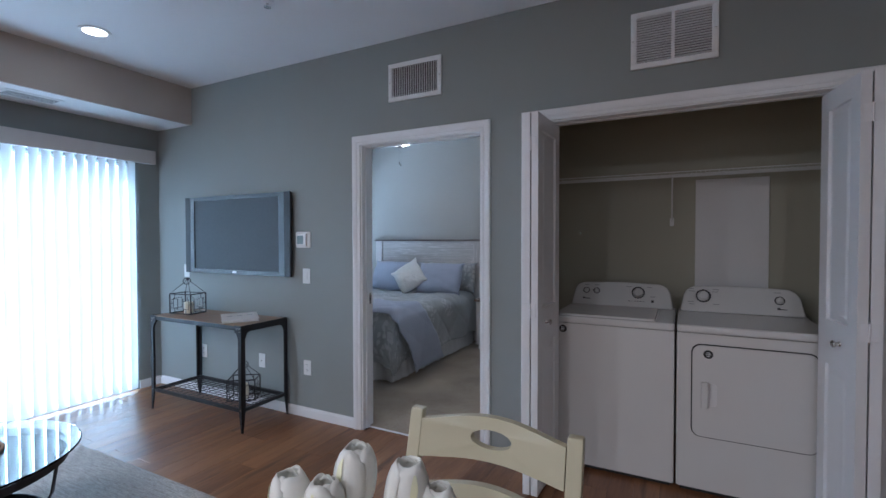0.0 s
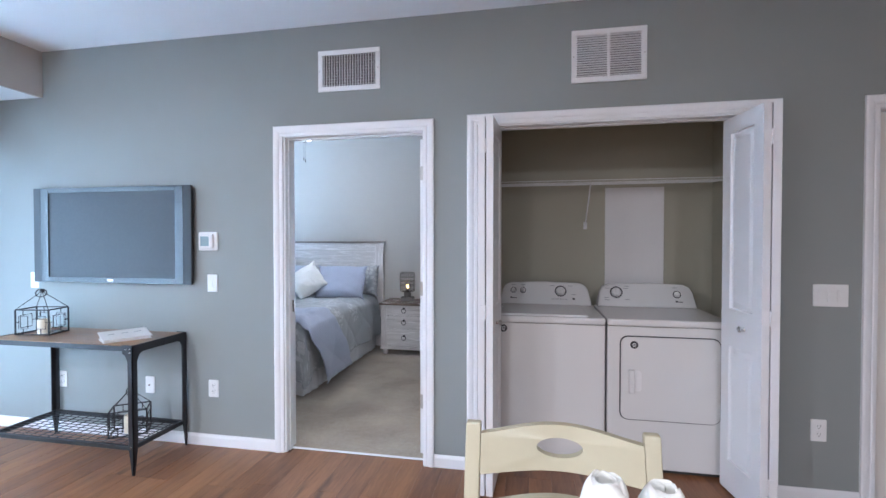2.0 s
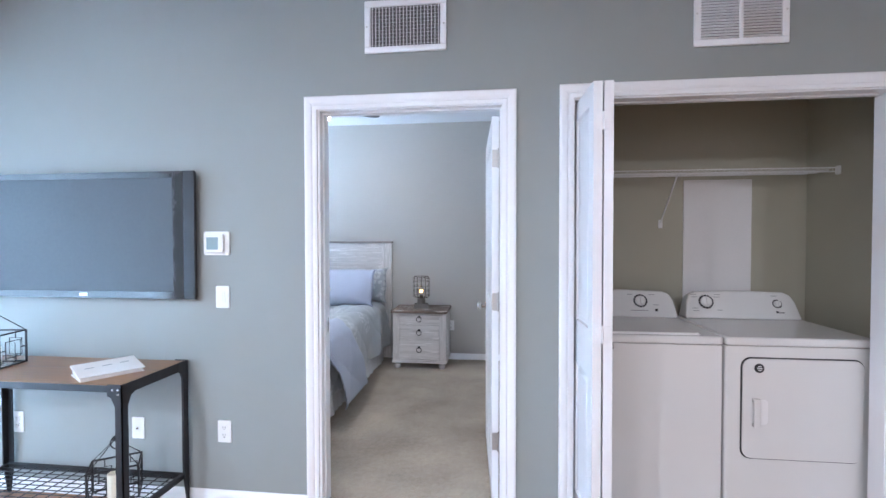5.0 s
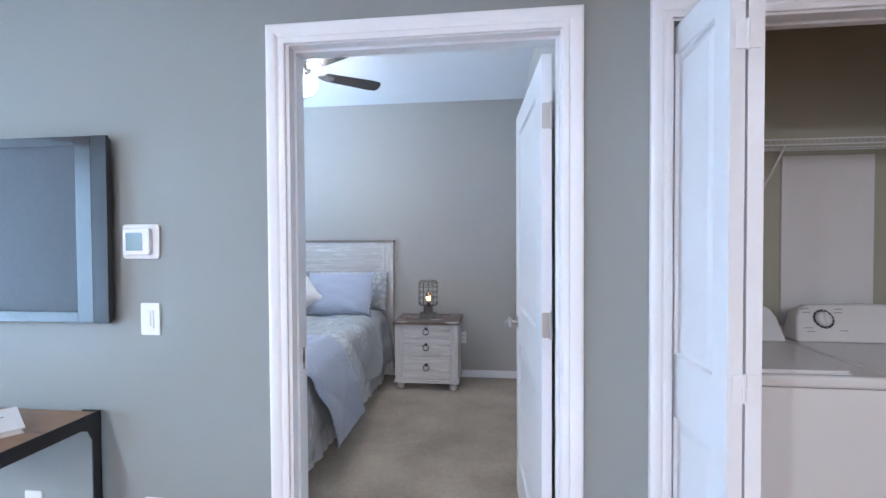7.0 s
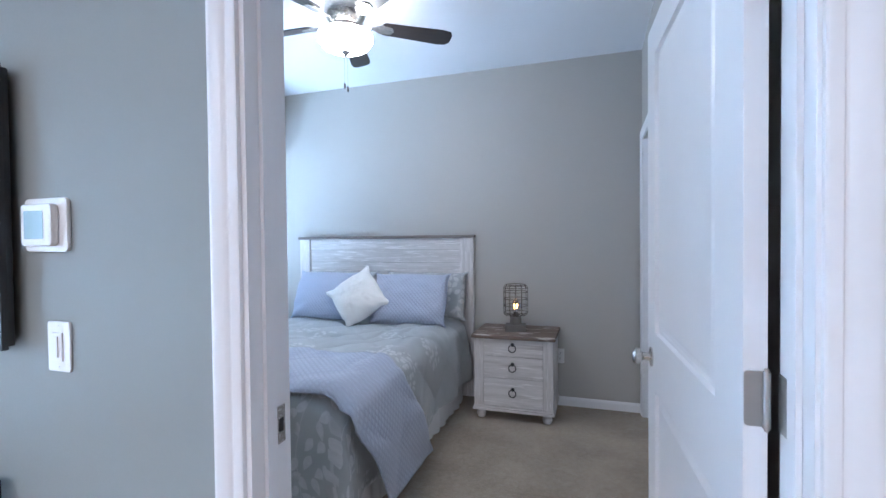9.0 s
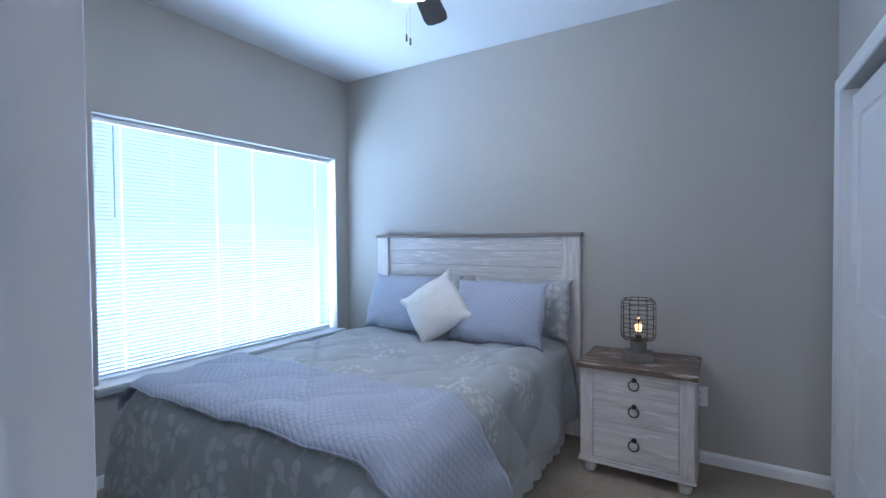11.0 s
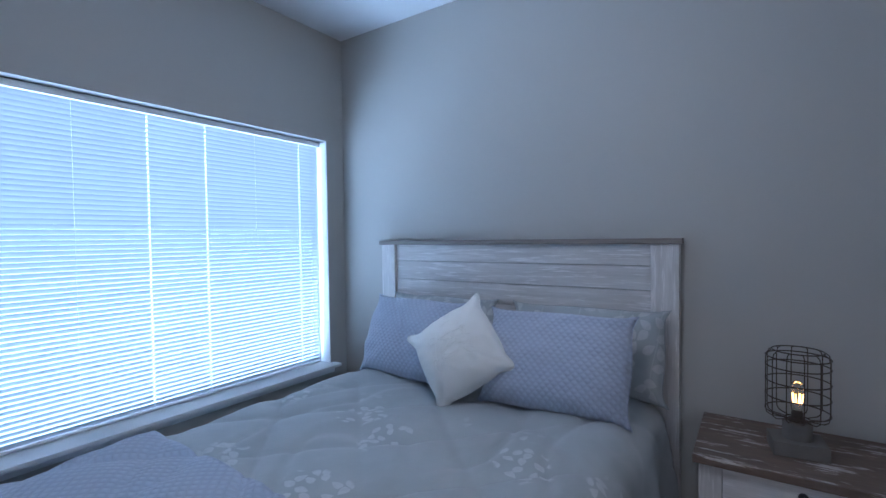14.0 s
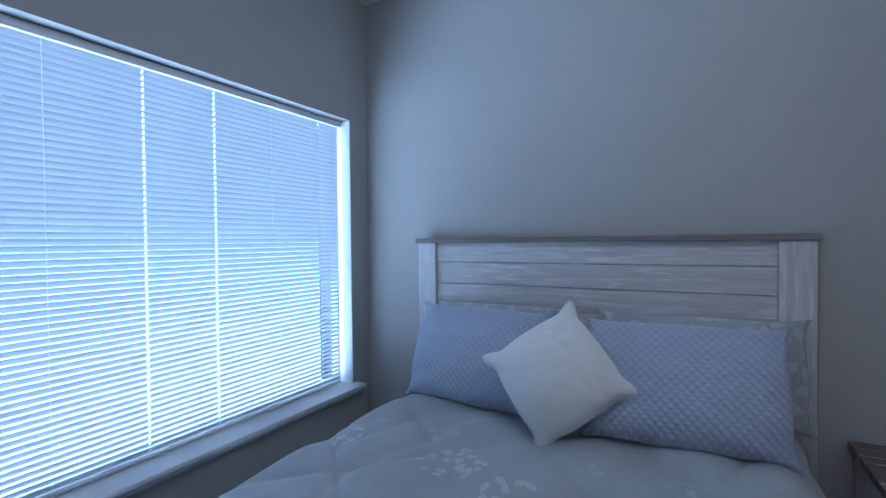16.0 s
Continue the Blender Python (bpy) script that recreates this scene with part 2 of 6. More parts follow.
M_CEIL = plain("white_ceiling_paint", (0.76, 0.76, 0.77), 0.85, vary=0.02, big=1.5, fine=120, bump=0.25, depth=0.0015)
M_TRIM = plain("white_trim_paint", (0.80, 0.80, 0.81), 0.32, vary=0.02, big=4, fine=90, bump=0.03)
M_CREAM_TRIM = plain("cream_door_paint", (0.74, 0.71, 0.66), 0.35, vary=0.02, big=4, fine=90, bump=0.03)
M_PLASTIC = plain("white_plastic", (0.78, 0.78, 0.77), 0.38, vary=0.02, bump=0.02)
M_SLOT = plain("dark_slot", (0.03, 0.03, 0.03), 0.7, vary=0.1)
M_GREYPANEL = plain("grey_panel_enamel", (0.74, 0.73, 0.72), 0.45, vary=0.03, bump=0.03)
M_PLANK = wooden("oak_laminate", (0.140, 0.055, 0.022), (0.325, 0.155, 0.068), axis=1, rough=0.34, grain=11, stretch=9, vary=0.42, depth=0.0004, streak=(0.07, 0.03, 0.014))
M_JOINT = plain("plank_joint", (0.06, 0.03, 0.015), 0.8)
M_CARPET = carpeted("beige_carpet", (0.20, 0.158, 0.112), (0.47, 0.39, 0.29))
M_RUG = woven("grey_woven_rug", (0.25, 0.225, 0.205), (0.58, 0.53, 0.485), 30)
M_BLACK = plain("black_iron", (0.022, 0.023, 0.026), 0.42, metal=0.3, vary=0.2, fine=120, bump=0.15)
M_TABLETOP = wooden("brown_tabletop", (0.15, 0.075, 0.035), (0.33, 0.185, 0.095), axis=0, rough=0.32, grain=10, stretch=14, vary=0.1)
M_TVGLOSS = plain("glossy_black_plastic", (0.02, 0.023, 0.028), 0.035, vary=0.1, fine=13, bump=0.35, depth=0.002)
M_TVGLOSS.node_tree.nodes["Principled BSDF"].inputs["IOR"].default_value = 1.75
M_TVSIDE = plain("satin_black_plastic", (0.025, 0.028, 0.032), 0.35, vary=0.1, bump=0.0)
M_SCREEN = plain("dark_screen", (0.06, 0.07, 0.082), 0.55, vary=0.03, bump=0.0)
M_LCD = plain("grey_green_display", (0.24, 0.33, 0.35), 0.35, vary=0.02, bump=0.0)
M_ENAMEL = plain("white_appliance_enamel", (0.70, 0.69, 0.67), 0.22, vary=0.012, fine=220, bump=0.03, depth=0.0004, coat=0.3)
M_DIAL = plain("black_dial_print", (0.03, 0.03, 0.032), 0.4, vary=0.05)
M_CHROME = plain("brushed_nickel", (0.58, 0.56, 0.53), 0.26, metal=1.0, vary=0.05, fine=200, bump=0.04)
M_HINGE = plain("pale_satin_nickel", (0.48, 0.47, 0.45), 0.36, metal=1.0, vary=0.03, fine=200, bump=0.03)
M_CREAM = plain("cream_chair_paint", (0.52, 0.48, 0.335), 0.33, vary=0.03, big=5, fine=80, bump=0.04, coat=0.15)
M_TULIP = translucent("white_petal", (0.97, 0.96, 0.90), 0.22, 0.6)
M_TULIPTIP = plain("yellow_green_petal", (0.88, 0.87, 0.62), 0.6, vary=0.1, big=20)
M_STEM = plain("green_stem", (0.10, 0.17, 0.05), 0.5, vary=0.2, big=20)
M_CERAMIC = plain("white_ceramic", (0.75, 0.75, 0.73), 0.2, vary=0.03)
M_TABLEWHITE = plain("cream_table_paint", (0.70, 0.64, 0.48), 0.35, vary=0.04)
M_GLASS = clear_glass("table_glass", (0.90, 0.98, 0.96))
M_PANE = clear_glass("window_pane")
M_WASHED = wooden("whitewashed_wood", (0.50, 0.47, 0.45), (0.70, 0.67, 0.65), axis=0, rough=0.6, grain=26, stretch=14, vary=0.12, pale=(0.78, 0.75, 0.735), streak=(0.42, 0.385, 0.365))
M_WASHEDV = wooden("whitewashed_wood_upright", (0.50, 0.47, 0.45), (0.70, 0.67, 0.65), axis=2, rough=0.6, grain=26, stretch=14, vary=0.12, pale=(0.78, 0.75, 0.735), streak=(0.42, 0.385, 0.365))
M_RUSTIC = wooden("rustic_brown_wood", (0.085, 0.058, 0.043), (0.21, 0.15, 0.115), axis=0, rough=0.6, grain=15, stretch=7, vary=0.3, pale=(0.50, 0.46, 0.42), pale_at=(0.57, 0.63))
M_GREYWOOD = wooden("grey_cap_wood", (0.13, 0.11, 0.10), (0.27, 0.235, 0.21), axis=0, rough=0.6, grain=12, stretch=12, vary=0.1)
M_COMFORTER = floral("floral_comforter_cloth", (0.385, 0.405, 0.412), (0.56, 0.57, 0.575), foot=3.74)
M_SHAM = floral("floral_sham_cloth", (0.37, 0.39, 0.40), (0.52, 0.53, 0.53), foot=50.0)
M_BLUE = matelasse("blue_quilted_cloth", (0.435, 0.475, 0.59), 0.030, 0.8, plane="front")
M_THROW = matelasse("blue_throw_cloth", (0.42, 0.46, 0.565), 0.034, 0.7, plane="xz")
M_COTTON = plain("white_cotton", (0.80, 0.79, 0.76), 0.85, vary=0.03, big=8, fine=260, bump=0.3, sheen=0.2)
M_SKIRT = plain("white_bed_skirt_cloth", (0.66, 0.66, 0.66), 0.85, vary=0.04, big=5, fine=260, bump=0.3)
M_BLADE = wooden("dark_fan_blade", (0.016, 0.013, 0.013), (0.04, 0.033, 0.03), axis=0, rough=0.4, grain=12, stretch=12, vary=0.0)
M_BOWL = glowing("frosted_lit_bowl", (1.0, 0.90, 0.78), 47.0)
M_LENS = glowing("lit_downlight_lens", (1.0, 0.93, 0.84), 30.0)
M_BULB = glowing("amber_filament", (1.0, 0.48, 0.12), 9.0)
M_CAGE = plain("rusty_dark_wire", (0.07, 0.055, 0.045), 0.6, metal=0.4, vary=0.3, fine=150, bump=0.2)
M_CONCRETE = plain("grey_weathered_wood", (0.17, 0.155, 0.14), 0.8, vary=0.15, big=14, fine=120, bump=0.3)
M_WAX = plain("ivory_wax", (0.74, 0.68, 0.54), 0.5, vary=0.03)
M_JAR = clear_glass("candle_glass", (0.97, 0.99, 1.0))
M_PAPER = plain("white_book_cover", (0.72, 0.69, 0.66), 0.5, vary=0.03)
M_GREYINK = plain("grey_print", (0.30, 0.30, 0.30), 0.6)
M_SLAT = translucent("pale_blind_slat", (0.50, 0.525, 0.55), 0.03)
M_VANE = translucent("white_vertical_vane", (0.88, 0.90, 0.90), 0.17)
M_VALANCE = plain("white_valance", (0.60, 0.58, 0.57), 0.5, vary=0.03)
M_CORD = translucent("white_cord", (0.92, 0.93, 0.93), 0.85)
M_WAND = plain("clear_plastic_wand", (0.45, 0.47, 0.5), 0.3)
M_VENT = plain("white_vent_enamel", (0.78, 0.78, 0.78), 0.4, vary=0.02)
# dark colour that stands for the shade inside the vents
M_VENTSHADE = plain("vent_gap_shade", (0.10, 0.10, 0.10), 0.7, vary=0.1)

# ---- building helpers ----


def box(bm, x0, x1, y0, y1, z0, z1):
    v = [bm.verts.new(p) for p in ((x0, y0, z0), (x1, y0, z0), (x1, y1, z0), (x0, y1, z0), (x0, y0, z1), (x1, y0, z1), (x1, y1, z1), (x0, y1, z1))]
    for f in ((0, 3, 2, 1), (4, 5, 6, 7), (0, 1, 5, 4), (1, 2, 6, 5), (2, 3, 7, 6), (3, 0, 4, 7)):
        bm.faces.new([v[i] for i in f])
    return v


def boxes(*specs, bevel=0.0, segments=2):
    bm = bmesh.new()
    for s in specs:
        box(bm, *s)
    if bevel:
        bmesh.ops.bevel(bm, geom=bm.edges[:], offset=bevel, segments=segments, profile=0.5, affect="EDGES", clamp_overlap=True)
    return bm


def lathe(profile, steps=24, axis="z", at=(0, 0, 0)):
    """A turned shape from (radius, height) pairs."""
    bm = bmesh.new()
    rings = []
    for r, h in profile:
        ring = []
        for i in range(steps):
            a = 2 * math.pi * i / steps
            c, s = r * math.cos(a), r * math.sin(a)
            p = {"z": (c, s, h), "y": (c, h, s), "x": (h, c, s)}[axis]
            ring.append(bm.verts.new((p[0] + at[0], p[1] + at[1], p[2] + at[2])))
        rings.append(ring)
    for a, b in zip(rings, rings[1:]):
        for i in range(steps):
            bm.faces.new((a[i], a[(i + 1) % steps], b[(i + 1) % steps], b[i]))
    for ring in (rings[0], rings[-1]):
        bm.faces.new(ring)
    bmesh.ops.recalc_face_normals(bm, faces=bm.faces[:])
    return bm


def tube(bm, points, r, steps=8, closed=False):
    """A rod of round section along points."""
    pts = [Vector(p) for p in points]
    rings = []
    count = len(pts)
    for i, p in enumerate(pts):
        if closed:
            d = pts[(i + 1) % count] - pts[i - 1]
        else:
            d = pts[min(i + 1, count - 1)] - pts[max(i - 1, 0)]
        d.normalize()
        side = d.cross(Vector((0, 0, 1)))
        if side.length < 0.05:
            side = d.cross(Vector((1, 0, 0)))
        side.normalize()
        up = side.cross(d)
        rings.append([bm.verts.new(p + r * (math.cos(2 * math.pi * k / steps) * side + math.sin(2 * math.pi * k / steps) * up)) for k in range(steps)])
    pairs = list(zip(rings, rings[1:])) + ([(rings[-1], rings[0])] if closed else [])
    for a, b in pairs:
        for k in range(steps):
            bm.faces.new((a[k], a[(k + 1) % steps], b[(k + 1) % steps], b[k]))
    if not closed:
        bm.faces.new(rings[0][::-1])
        bm.faces.new(rings[-1])
    return bm


def rods(*lines, r=0.003, steps=6):
    bm = bmesh.new()
    for pts in lines:
        tube(bm, pts, r, steps)
    return bm


def ring_points(cx, cy, cz, r, plane="xy", steps=24):
    out = []
    for i in range(steps):
        a = 2 * math.pi * i / steps
        c, s = r * math.cos(a), r * math.sin(a)
        out.append({"xy": (cx + c, cy + s, cz), "xz": (cx + c, cy, cz + s), "yz": (cx, cy + c, cz + s)}[plane])
    return out


def slab(outline, z0, z1, to=lambda a, b, c: (a, b, c), bevel=0.0, segments=2):
    """A plate from an outline (a, b) and a thickness from z0 to z1."""
    bm = bmesh.new()
    lo = [bm.verts.new(to(a, b, z0)) for a, b in outline]
    hi = [bm.verts.new(to(a, b, z1)) for a, b in outline]
    bm.faces.new(lo[::-1])
    bm.faces.new(hi)
    k = len(outline)
    for i in range(k):
        bm.faces.new((lo[i], lo[(i + 1) % k], hi[(i + 1) % k], hi[i]))
    bmesh.ops.recalc_face_normals(bm, faces=bm.faces[:])
    if bevel:
        edges = [e for e in bm.edges if len(e.link_faces) == 2 and e.calc_face_angle(0) > 0.9]
        bmesh.ops.bevel(bm, geom=edges, offset=bevel, segments=segments, profile=0.5, affect="EDGES", clamp_overlap=True)
    return bm


def rounded(x0, x1, y0, y1, r, steps=6):
    out = []
    for cx, cy, a0 in ((x1 - r, y1 - r, 0), (x0 + r, y1 - r, 90), (x0 + r, y0 + r, 180), (x1 - r, y0 + r, 270)):
        for i in range(steps + 1):
            a = radians(a0 + 90 * i / steps)
            out.append((cx + r * math.cos(a), cy + r * math.sin(a)))
    return out


def xz(a, b, c):
    return (a, c, b)


def yz(a, b, c):
    return (c, a, b)


def weigh_normals(me):
    """Keep large faces flat and let the bevels take the curve: corner normals weighted by area."""
    around = [[] for _ in me.vertices]
    for p in me.polygons:
        for v in p.vertices:
            around[v].append(p.index)
    normal = [p.normal.copy() for p in me.polygons]
    area = [p.area for p in me.polygons]
    out = []
    for p in me.polygons:
        for v in p.vertices:
            total = Vector((0, 0, 0))
            for q in around[v]:
                if normal[q].dot(normal[p.index]) > 0.76:
                    total += normal[q] * area[q]
            out.append(total.normalized() if total.length > 1e-12 else normal[p.index])
    me.normals_split_custom_set(out)


def mesh_of(name, bm, material, smooth=True):
    me = bpy.data.meshes.new(name)
    bmesh.ops.recalc_face_normals(bm, faces=bm.faces[:])
    bm.to_mesh(me)
    bm.free()
    me.materials.append(material)
    if smooth:
        me.shade_smooth()
        me.set_sharp_from_angle(angle=radians(35))
        if len(me.polygons) < 1500:
            weigh_normals(me)
    return me


def part(name, bm, material, parent, label="", smooth=True):
    ob = new(name, mesh_of(name, bm, material, smooth))
    ob.parent = parent
    return tagged(ob, label)


def again(ob, m, parent=None):
    """Another piece on the same mesh."""
    o = new(ob.name.split(".")[0], ob.data)
    o.parent = parent or ob.parent
    o.matrix_basis = m
    return o


def thing(name, at, label, category, rz=0.0, group=""):
    ob = new(name)
    ob.empty_display_size = 0.1
    ob.matrix_basis = pose(*at, 0, 0, rz)
    return tagged(ob, label, category, group)


def solid(name, bm, material, label, category="", kind="structure", smooth=True):
    return tagged(new(name, mesh_of(name, bm, material, smooth)), label, category or name.split("_")[0], kind=kind)


def casing_mesh(a0, a1, top, to, bottom=0.0, width=0.064):
    """A mitred, stepped casing round an opening; to(a, z, h) puts it on its wall, h proud of the face."""
    prof = [(0.0, -0.002), (0.0, 0.009), (0.004, 0.0115), (0.018, 0.0125), (0.021, 0.0095), (0.026, 0.0100), (0.032, 0.0160), (0.052, 0.0190), (0.060, 0.0185), (width, 0.015), (width, -0.002)]
    bm = bmesh.new()
    lines = []
    for d, h in prof:
        pts = [(a0 - d, bottom), (a0 - d, top + d), (a1 + d, top + d), (a1 + d, bottom)]
        lines.append([bm.verts.new(to(a, z, h)) for a, z in pts])
    for p, q in zip(lines, lines[1:]):
        for i in range(3):
            bm.faces.new((p[i], p[i + 1], q[i + 1], q[i]))
    for end in (0, 3):
        bm.faces.new([ln[end] for ln in lines])
    return bm


def panel_leaf(w, h, t, panels, stile=0.11):
    """A moulded door leaf, x from 0 to w, y from 0 to t, with raised panels (x0, x1, z0, z1) on both faces."""
    bm = bmesh.new()
    for side in (0, 1):
        def P(x, z, d):
            return bm.verts.new((x, d if side == 0 else t - d, z))
        xs = sorted({0.0, w, *[p[0] for p in panels], *[p[1] for p in panels]})
        zs = sorted({0.0, h, *[p[2] for p in panels], *[p[3] for p in panels]})
        for xa, xb in zip(xs, xs[1:]):
            for za, zb in zip(zs, zs[1:]):
                if any(p[0] <= xa and xb <= p[1] and p[2] <= za and zb <= p[3] for p in panels):
                    continue
                bm.faces.new([P(xa, za, 0), P(xb, za, 0), P(xb, zb, 0), P(xa, zb, 0)])
        for x0, x1, z0, z1 in panels:
            loops = []
            for inset, d in ((0, 0), (0.004, 0.011), (0.014, 0.0155), (0.036, 0.005), (0.040, 0.004)):
                loops.append([P(x0 + inset, z0 + inset, d), P(x1 - inset, z0 + inset, d), P(x1 - inset, z1 - inset, d), P(x0 + inset, z1 - inset, d)])
            for a, b in zip(loops, loops[1:]):
                for i in range(4):
                    bm.faces.new((a[i], a[(i + 1) % 4], b[(i + 1) % 4], b[i]))
            bm.faces.new(loops[-1])
    for c in (((0, 0), (0, h)), ((0, h), (w, h)), ((w, h), (w, 0)), ((w, 0), (0, 0))):
        (xa, za), (xb, zb) = c
        bm.faces.new([bm.verts.new(p) for p in ((xa, 0, za), (xb, 0, zb), (xb, t, zb), (xa, t, za))])
    bmesh.ops.remove_doubles(bm, verts=bm.verts[:], dist=1e-5)
    return bm


# ---- structure ----
T = 0.14
bm = bmesh.new()
prev = WEST - T
for a, b, top in (DOOR, CLOSET, DOOR2):
    a, b, top = a - 0.02, b + 0.02, top + 0.02
    box(bm, prev, a, WALL, BWALL, 0, CEIL)
    box(bm, a, b, WALL, BWALL, top, CEIL)
    prev = b
box(bm, prev, RIGHT, WALL, BWALL, 0, CEIL)
solid("wall_north", bm, M_LIVING, "grey-green painted wall with bedroom doorway and laundry closet", smooth=False)
solid("wall_bedroom_south", boxes((WEST, DOOR[0] - 0.02, BWALL + 0.001, BWALL + 0.012, 0, CEIL), (DOOR[0] - 0.02, DOOR[1] + 0.02, BWALL + 0.001, BWALL + 0.012, DOOR[2] + 0.02, CEIL), (DOOR[1] + 0.02, EAST, BWALL + 0.001, BWALL + 0.012, 0, CEIL)),
      M_BEDROOM, "greige painted bedroom wall round the doorway", smooth=False)
bm = bmesh.new()
y0, y1, z0, z1 = SLIDE
box(bm, WEST - T, WEST, REAR, y0, 0, CEIL)
box(bm, WEST - T, WEST, y0, y1, z1, CEIL)
box(bm, WEST - T, WEST, y1, WALL, 0, CEIL)
solid("wall_west_living", bm, M_LIVING, "grey-green painted outer wall with the patio door", smooth=False)
y0, y1, z0, z1 = WIN
bm = bmesh.new()
rims = []
for x in (WEST - T, WEST):
    outer = [bm.verts.new((x, y, z)) for y, z in ((BWALL, 0), (BACK, 0), (BACK, CEIL), (BWALL, CEIL))]
    inner = [bm.verts.new((x, y, z)) for y, z in ((y0, z0 - 0.02), (y1, z0 - 0.02), (y1, z1), (y0, z1))]
    rims.append((outer, inner))
for i in range(4):
    j = (i + 1) % 4
    for outer, inner in rims:
        bm.faces.new((outer[i], outer[j], inner[j], inner[i]))
    for a, b in zip(*rims):
        bm.faces.new((a[i], a[j], b[j], b[i]))
solid("wall_west_bedroom", bm, M_BEDROOM, "greige painted bedroom wall with a wide window", smooth=False)
solid("wall_bedroom_north", boxes((WEST - T, EAST + T, BACK, BACK + T, 0, CEIL)), M_BEDROOM, "greige painted bedroom wall behind the bed", smooth=False)
D3 = (4.80, 5.635, 2.06)
bm = bmesh.new()
box(bm, EAST, EAST + T, 3.80, D3[0], 0, CEIL)
box(bm, EAST, EAST + T, D3[0], D3[1], D3[2], CEIL)
box(bm, EAST, EAST + T, D3[1], BACK, 0, CEIL)
box(bm, EAST, EAST + T, BWALL + 0.013, 3.80, 0, CEIL)
solid("wall_bedroom_east", bm, M_BEDROOM, "greige painted bedroom wall with a second white door", smooth=False)
CX0, CX1, CY = -0.73, 0.965, 3.66
for side_, spec in (("west", (CX0 - 0.06, CX0, BWALL, CY, 0, 2.45)), ("east", (CX1, CX1 + 0.1, BWALL, CY, 0, 2.45)), ("back", (CX0 - 0.06, CX1 + 0.1, CY + 0.0005, CY + 0.1, 0, 2.45))):
    solid("wall_closet_" + side_, boxes(spec), M_CLOSET, "khaki painted laundry closet wall", "wall", smooth=False)
solid("ceiling_closet", boxes((CX0 - 0.06, CX1 + 0.1, BWALL, CY + 0.1, 2.451, 2.50)), M_CLOSET, "khaki closet ceiling", smooth=False)
solid("wall_east", boxes((RIGHT, RIGHT + T, REAR, BWALL, 0, CEIL)), M_LIVING, "grey-green painted wall", smooth=False)
solid("wall_south", boxes((WEST - T, RIGHT + T, REAR - T, REAR, 0, CEIL)), M_SOFFIT, "beige painted wall", smooth=False)
solid("ceiling_living", boxes((WEST - T, RIGHT + T, REAR - T, BWALL - 0.05, CEIL + 0.001, CEIL + 0.12)), M_CEIL, "white painted living-room ceiling", smooth=False)
solid("ceiling_bedroom", boxes((WEST - T, EAST + T, BWALL - 0.05 + 0.001, BACK + T, CEIL + 0.001, CEIL + 0.12)), M_CEIL, "white painted bedroom ceiling", smooth=False)
solid("soffit_face", boxes((-3.835, -3.815, REAR, WALL, 2.415, CEIL)), M_SOFFIT, "beige painted soffit face", "soffit", smooth=False)
solid("soffit_underside", boxes((WEST, -3.836, REAR, WALL, 2.417, 2.44)), M_CEIL, "white painted underside of the soffit", "soffit", smooth=False)
solid("floor_bedroom", boxes((WEST - T, EAST + T, BWALL - 0.035, BACK + T, -0.1, 0.006)), M_CARPET, "beige cut-pile bedroom carpet", "carpet", smooth=False)
solid("door_threshold", boxes((DOOR[0], DOOR[1], BWALL - 0.052, BWALL - 0.036, 0.0, 0.009), bevel=0.003), M_TRIM, "thin pale strip between wood floor and carpet", "threshold")

# casings, jambs, baseboards
solid("door_casing_bedroom", casing_mesh(DOOR[0] - 0.012, DOOR[1] + 0.006, DOOR[2] + 0.005, lambda a, z, h: (a, WALL - h, z)), M_TRIM, "white moulded door casing", "trim")
solid("door_casing_closet", casing_mesh(CLOSET[0] - 0.004, CLOSET[1] + 0.004, CLOSET[2] + 0.004, lambda a, z, h: (a, WALL - h, z)), M_TRIM, "white moulded closet casing", "trim")
solid("door_casing_second", casing_mesh(DOOR2[0] - 0.004, DOOR2[1] + 0.004, DOOR2[2] + 0.002, lambda a, z, h: (a, WALL - h, z)), M_TRIM, "white moulded door casing", "trim")
solid("door_casing_inside", casing_mesh(DOOR[0] - 0.012, DOOR[1] + 0.006, DOOR[2] + 0.005, lambda a, z, h: (a, BWALL + 0.012 + h, z)), M_TRIM, "white moulded door casing inside the bedroom", "trim")
solid("door_casing_bedroom_east", casing_mesh(D3[0], D3[1], D3[2], lambda a, z, h: (EAST - h, a, z)), M_TRIM, "white moulded casing of the second bedroom door", "trim")


def jamb(name, a0, a1, top, y0, y1, label):
    bm = boxes((a0 - 0.014, a0 + 0.004, y0, y1, 0, top + 0.004), (a1 - 0.004, a1 + 0.014, y0, y1, 0, top + 0.004), (a0 + 0.0045, a1 - 0.0045, y0, y1, top - 0.004, top + 0.012))
    return solid(name, bm, M_TRIM, label, "trim", smooth=False)


jb = jamb("door_jamb_bedroom", DOOR[0] - 0.004, DOOR[1] + 0.004, DOOR[2] + 0.004, WALL + 0.001, BWALL + 0.0115, "white door jamb of the bedroom doorway")
solid("door_stop", boxes((DOOR[0] + 0.0005, DOOR[0] + 0.009, 2.728, 2.758, 0.001, DOOR[2] - 0.001), (DOOR[1] - 0.009, DOOR[1] - 0.0005, 2.728, 2.758, 0.001, DOOR[2] - 0.001), (DOOR[0] + 0.0095, DOOR[1] - 0.0095, 2.728, 2.758, DOOR[2] - 0.010, DOOR[2] - 0.0005)), M_TRIM, "white door stop strip", "trim", smooth=False)
jamb("door_jamb_closet", CLOSET[0], CLOSET[1], CLOSET[2], WALL + 0.001, BWALL - 0.001, "white jamb of the closet opening")
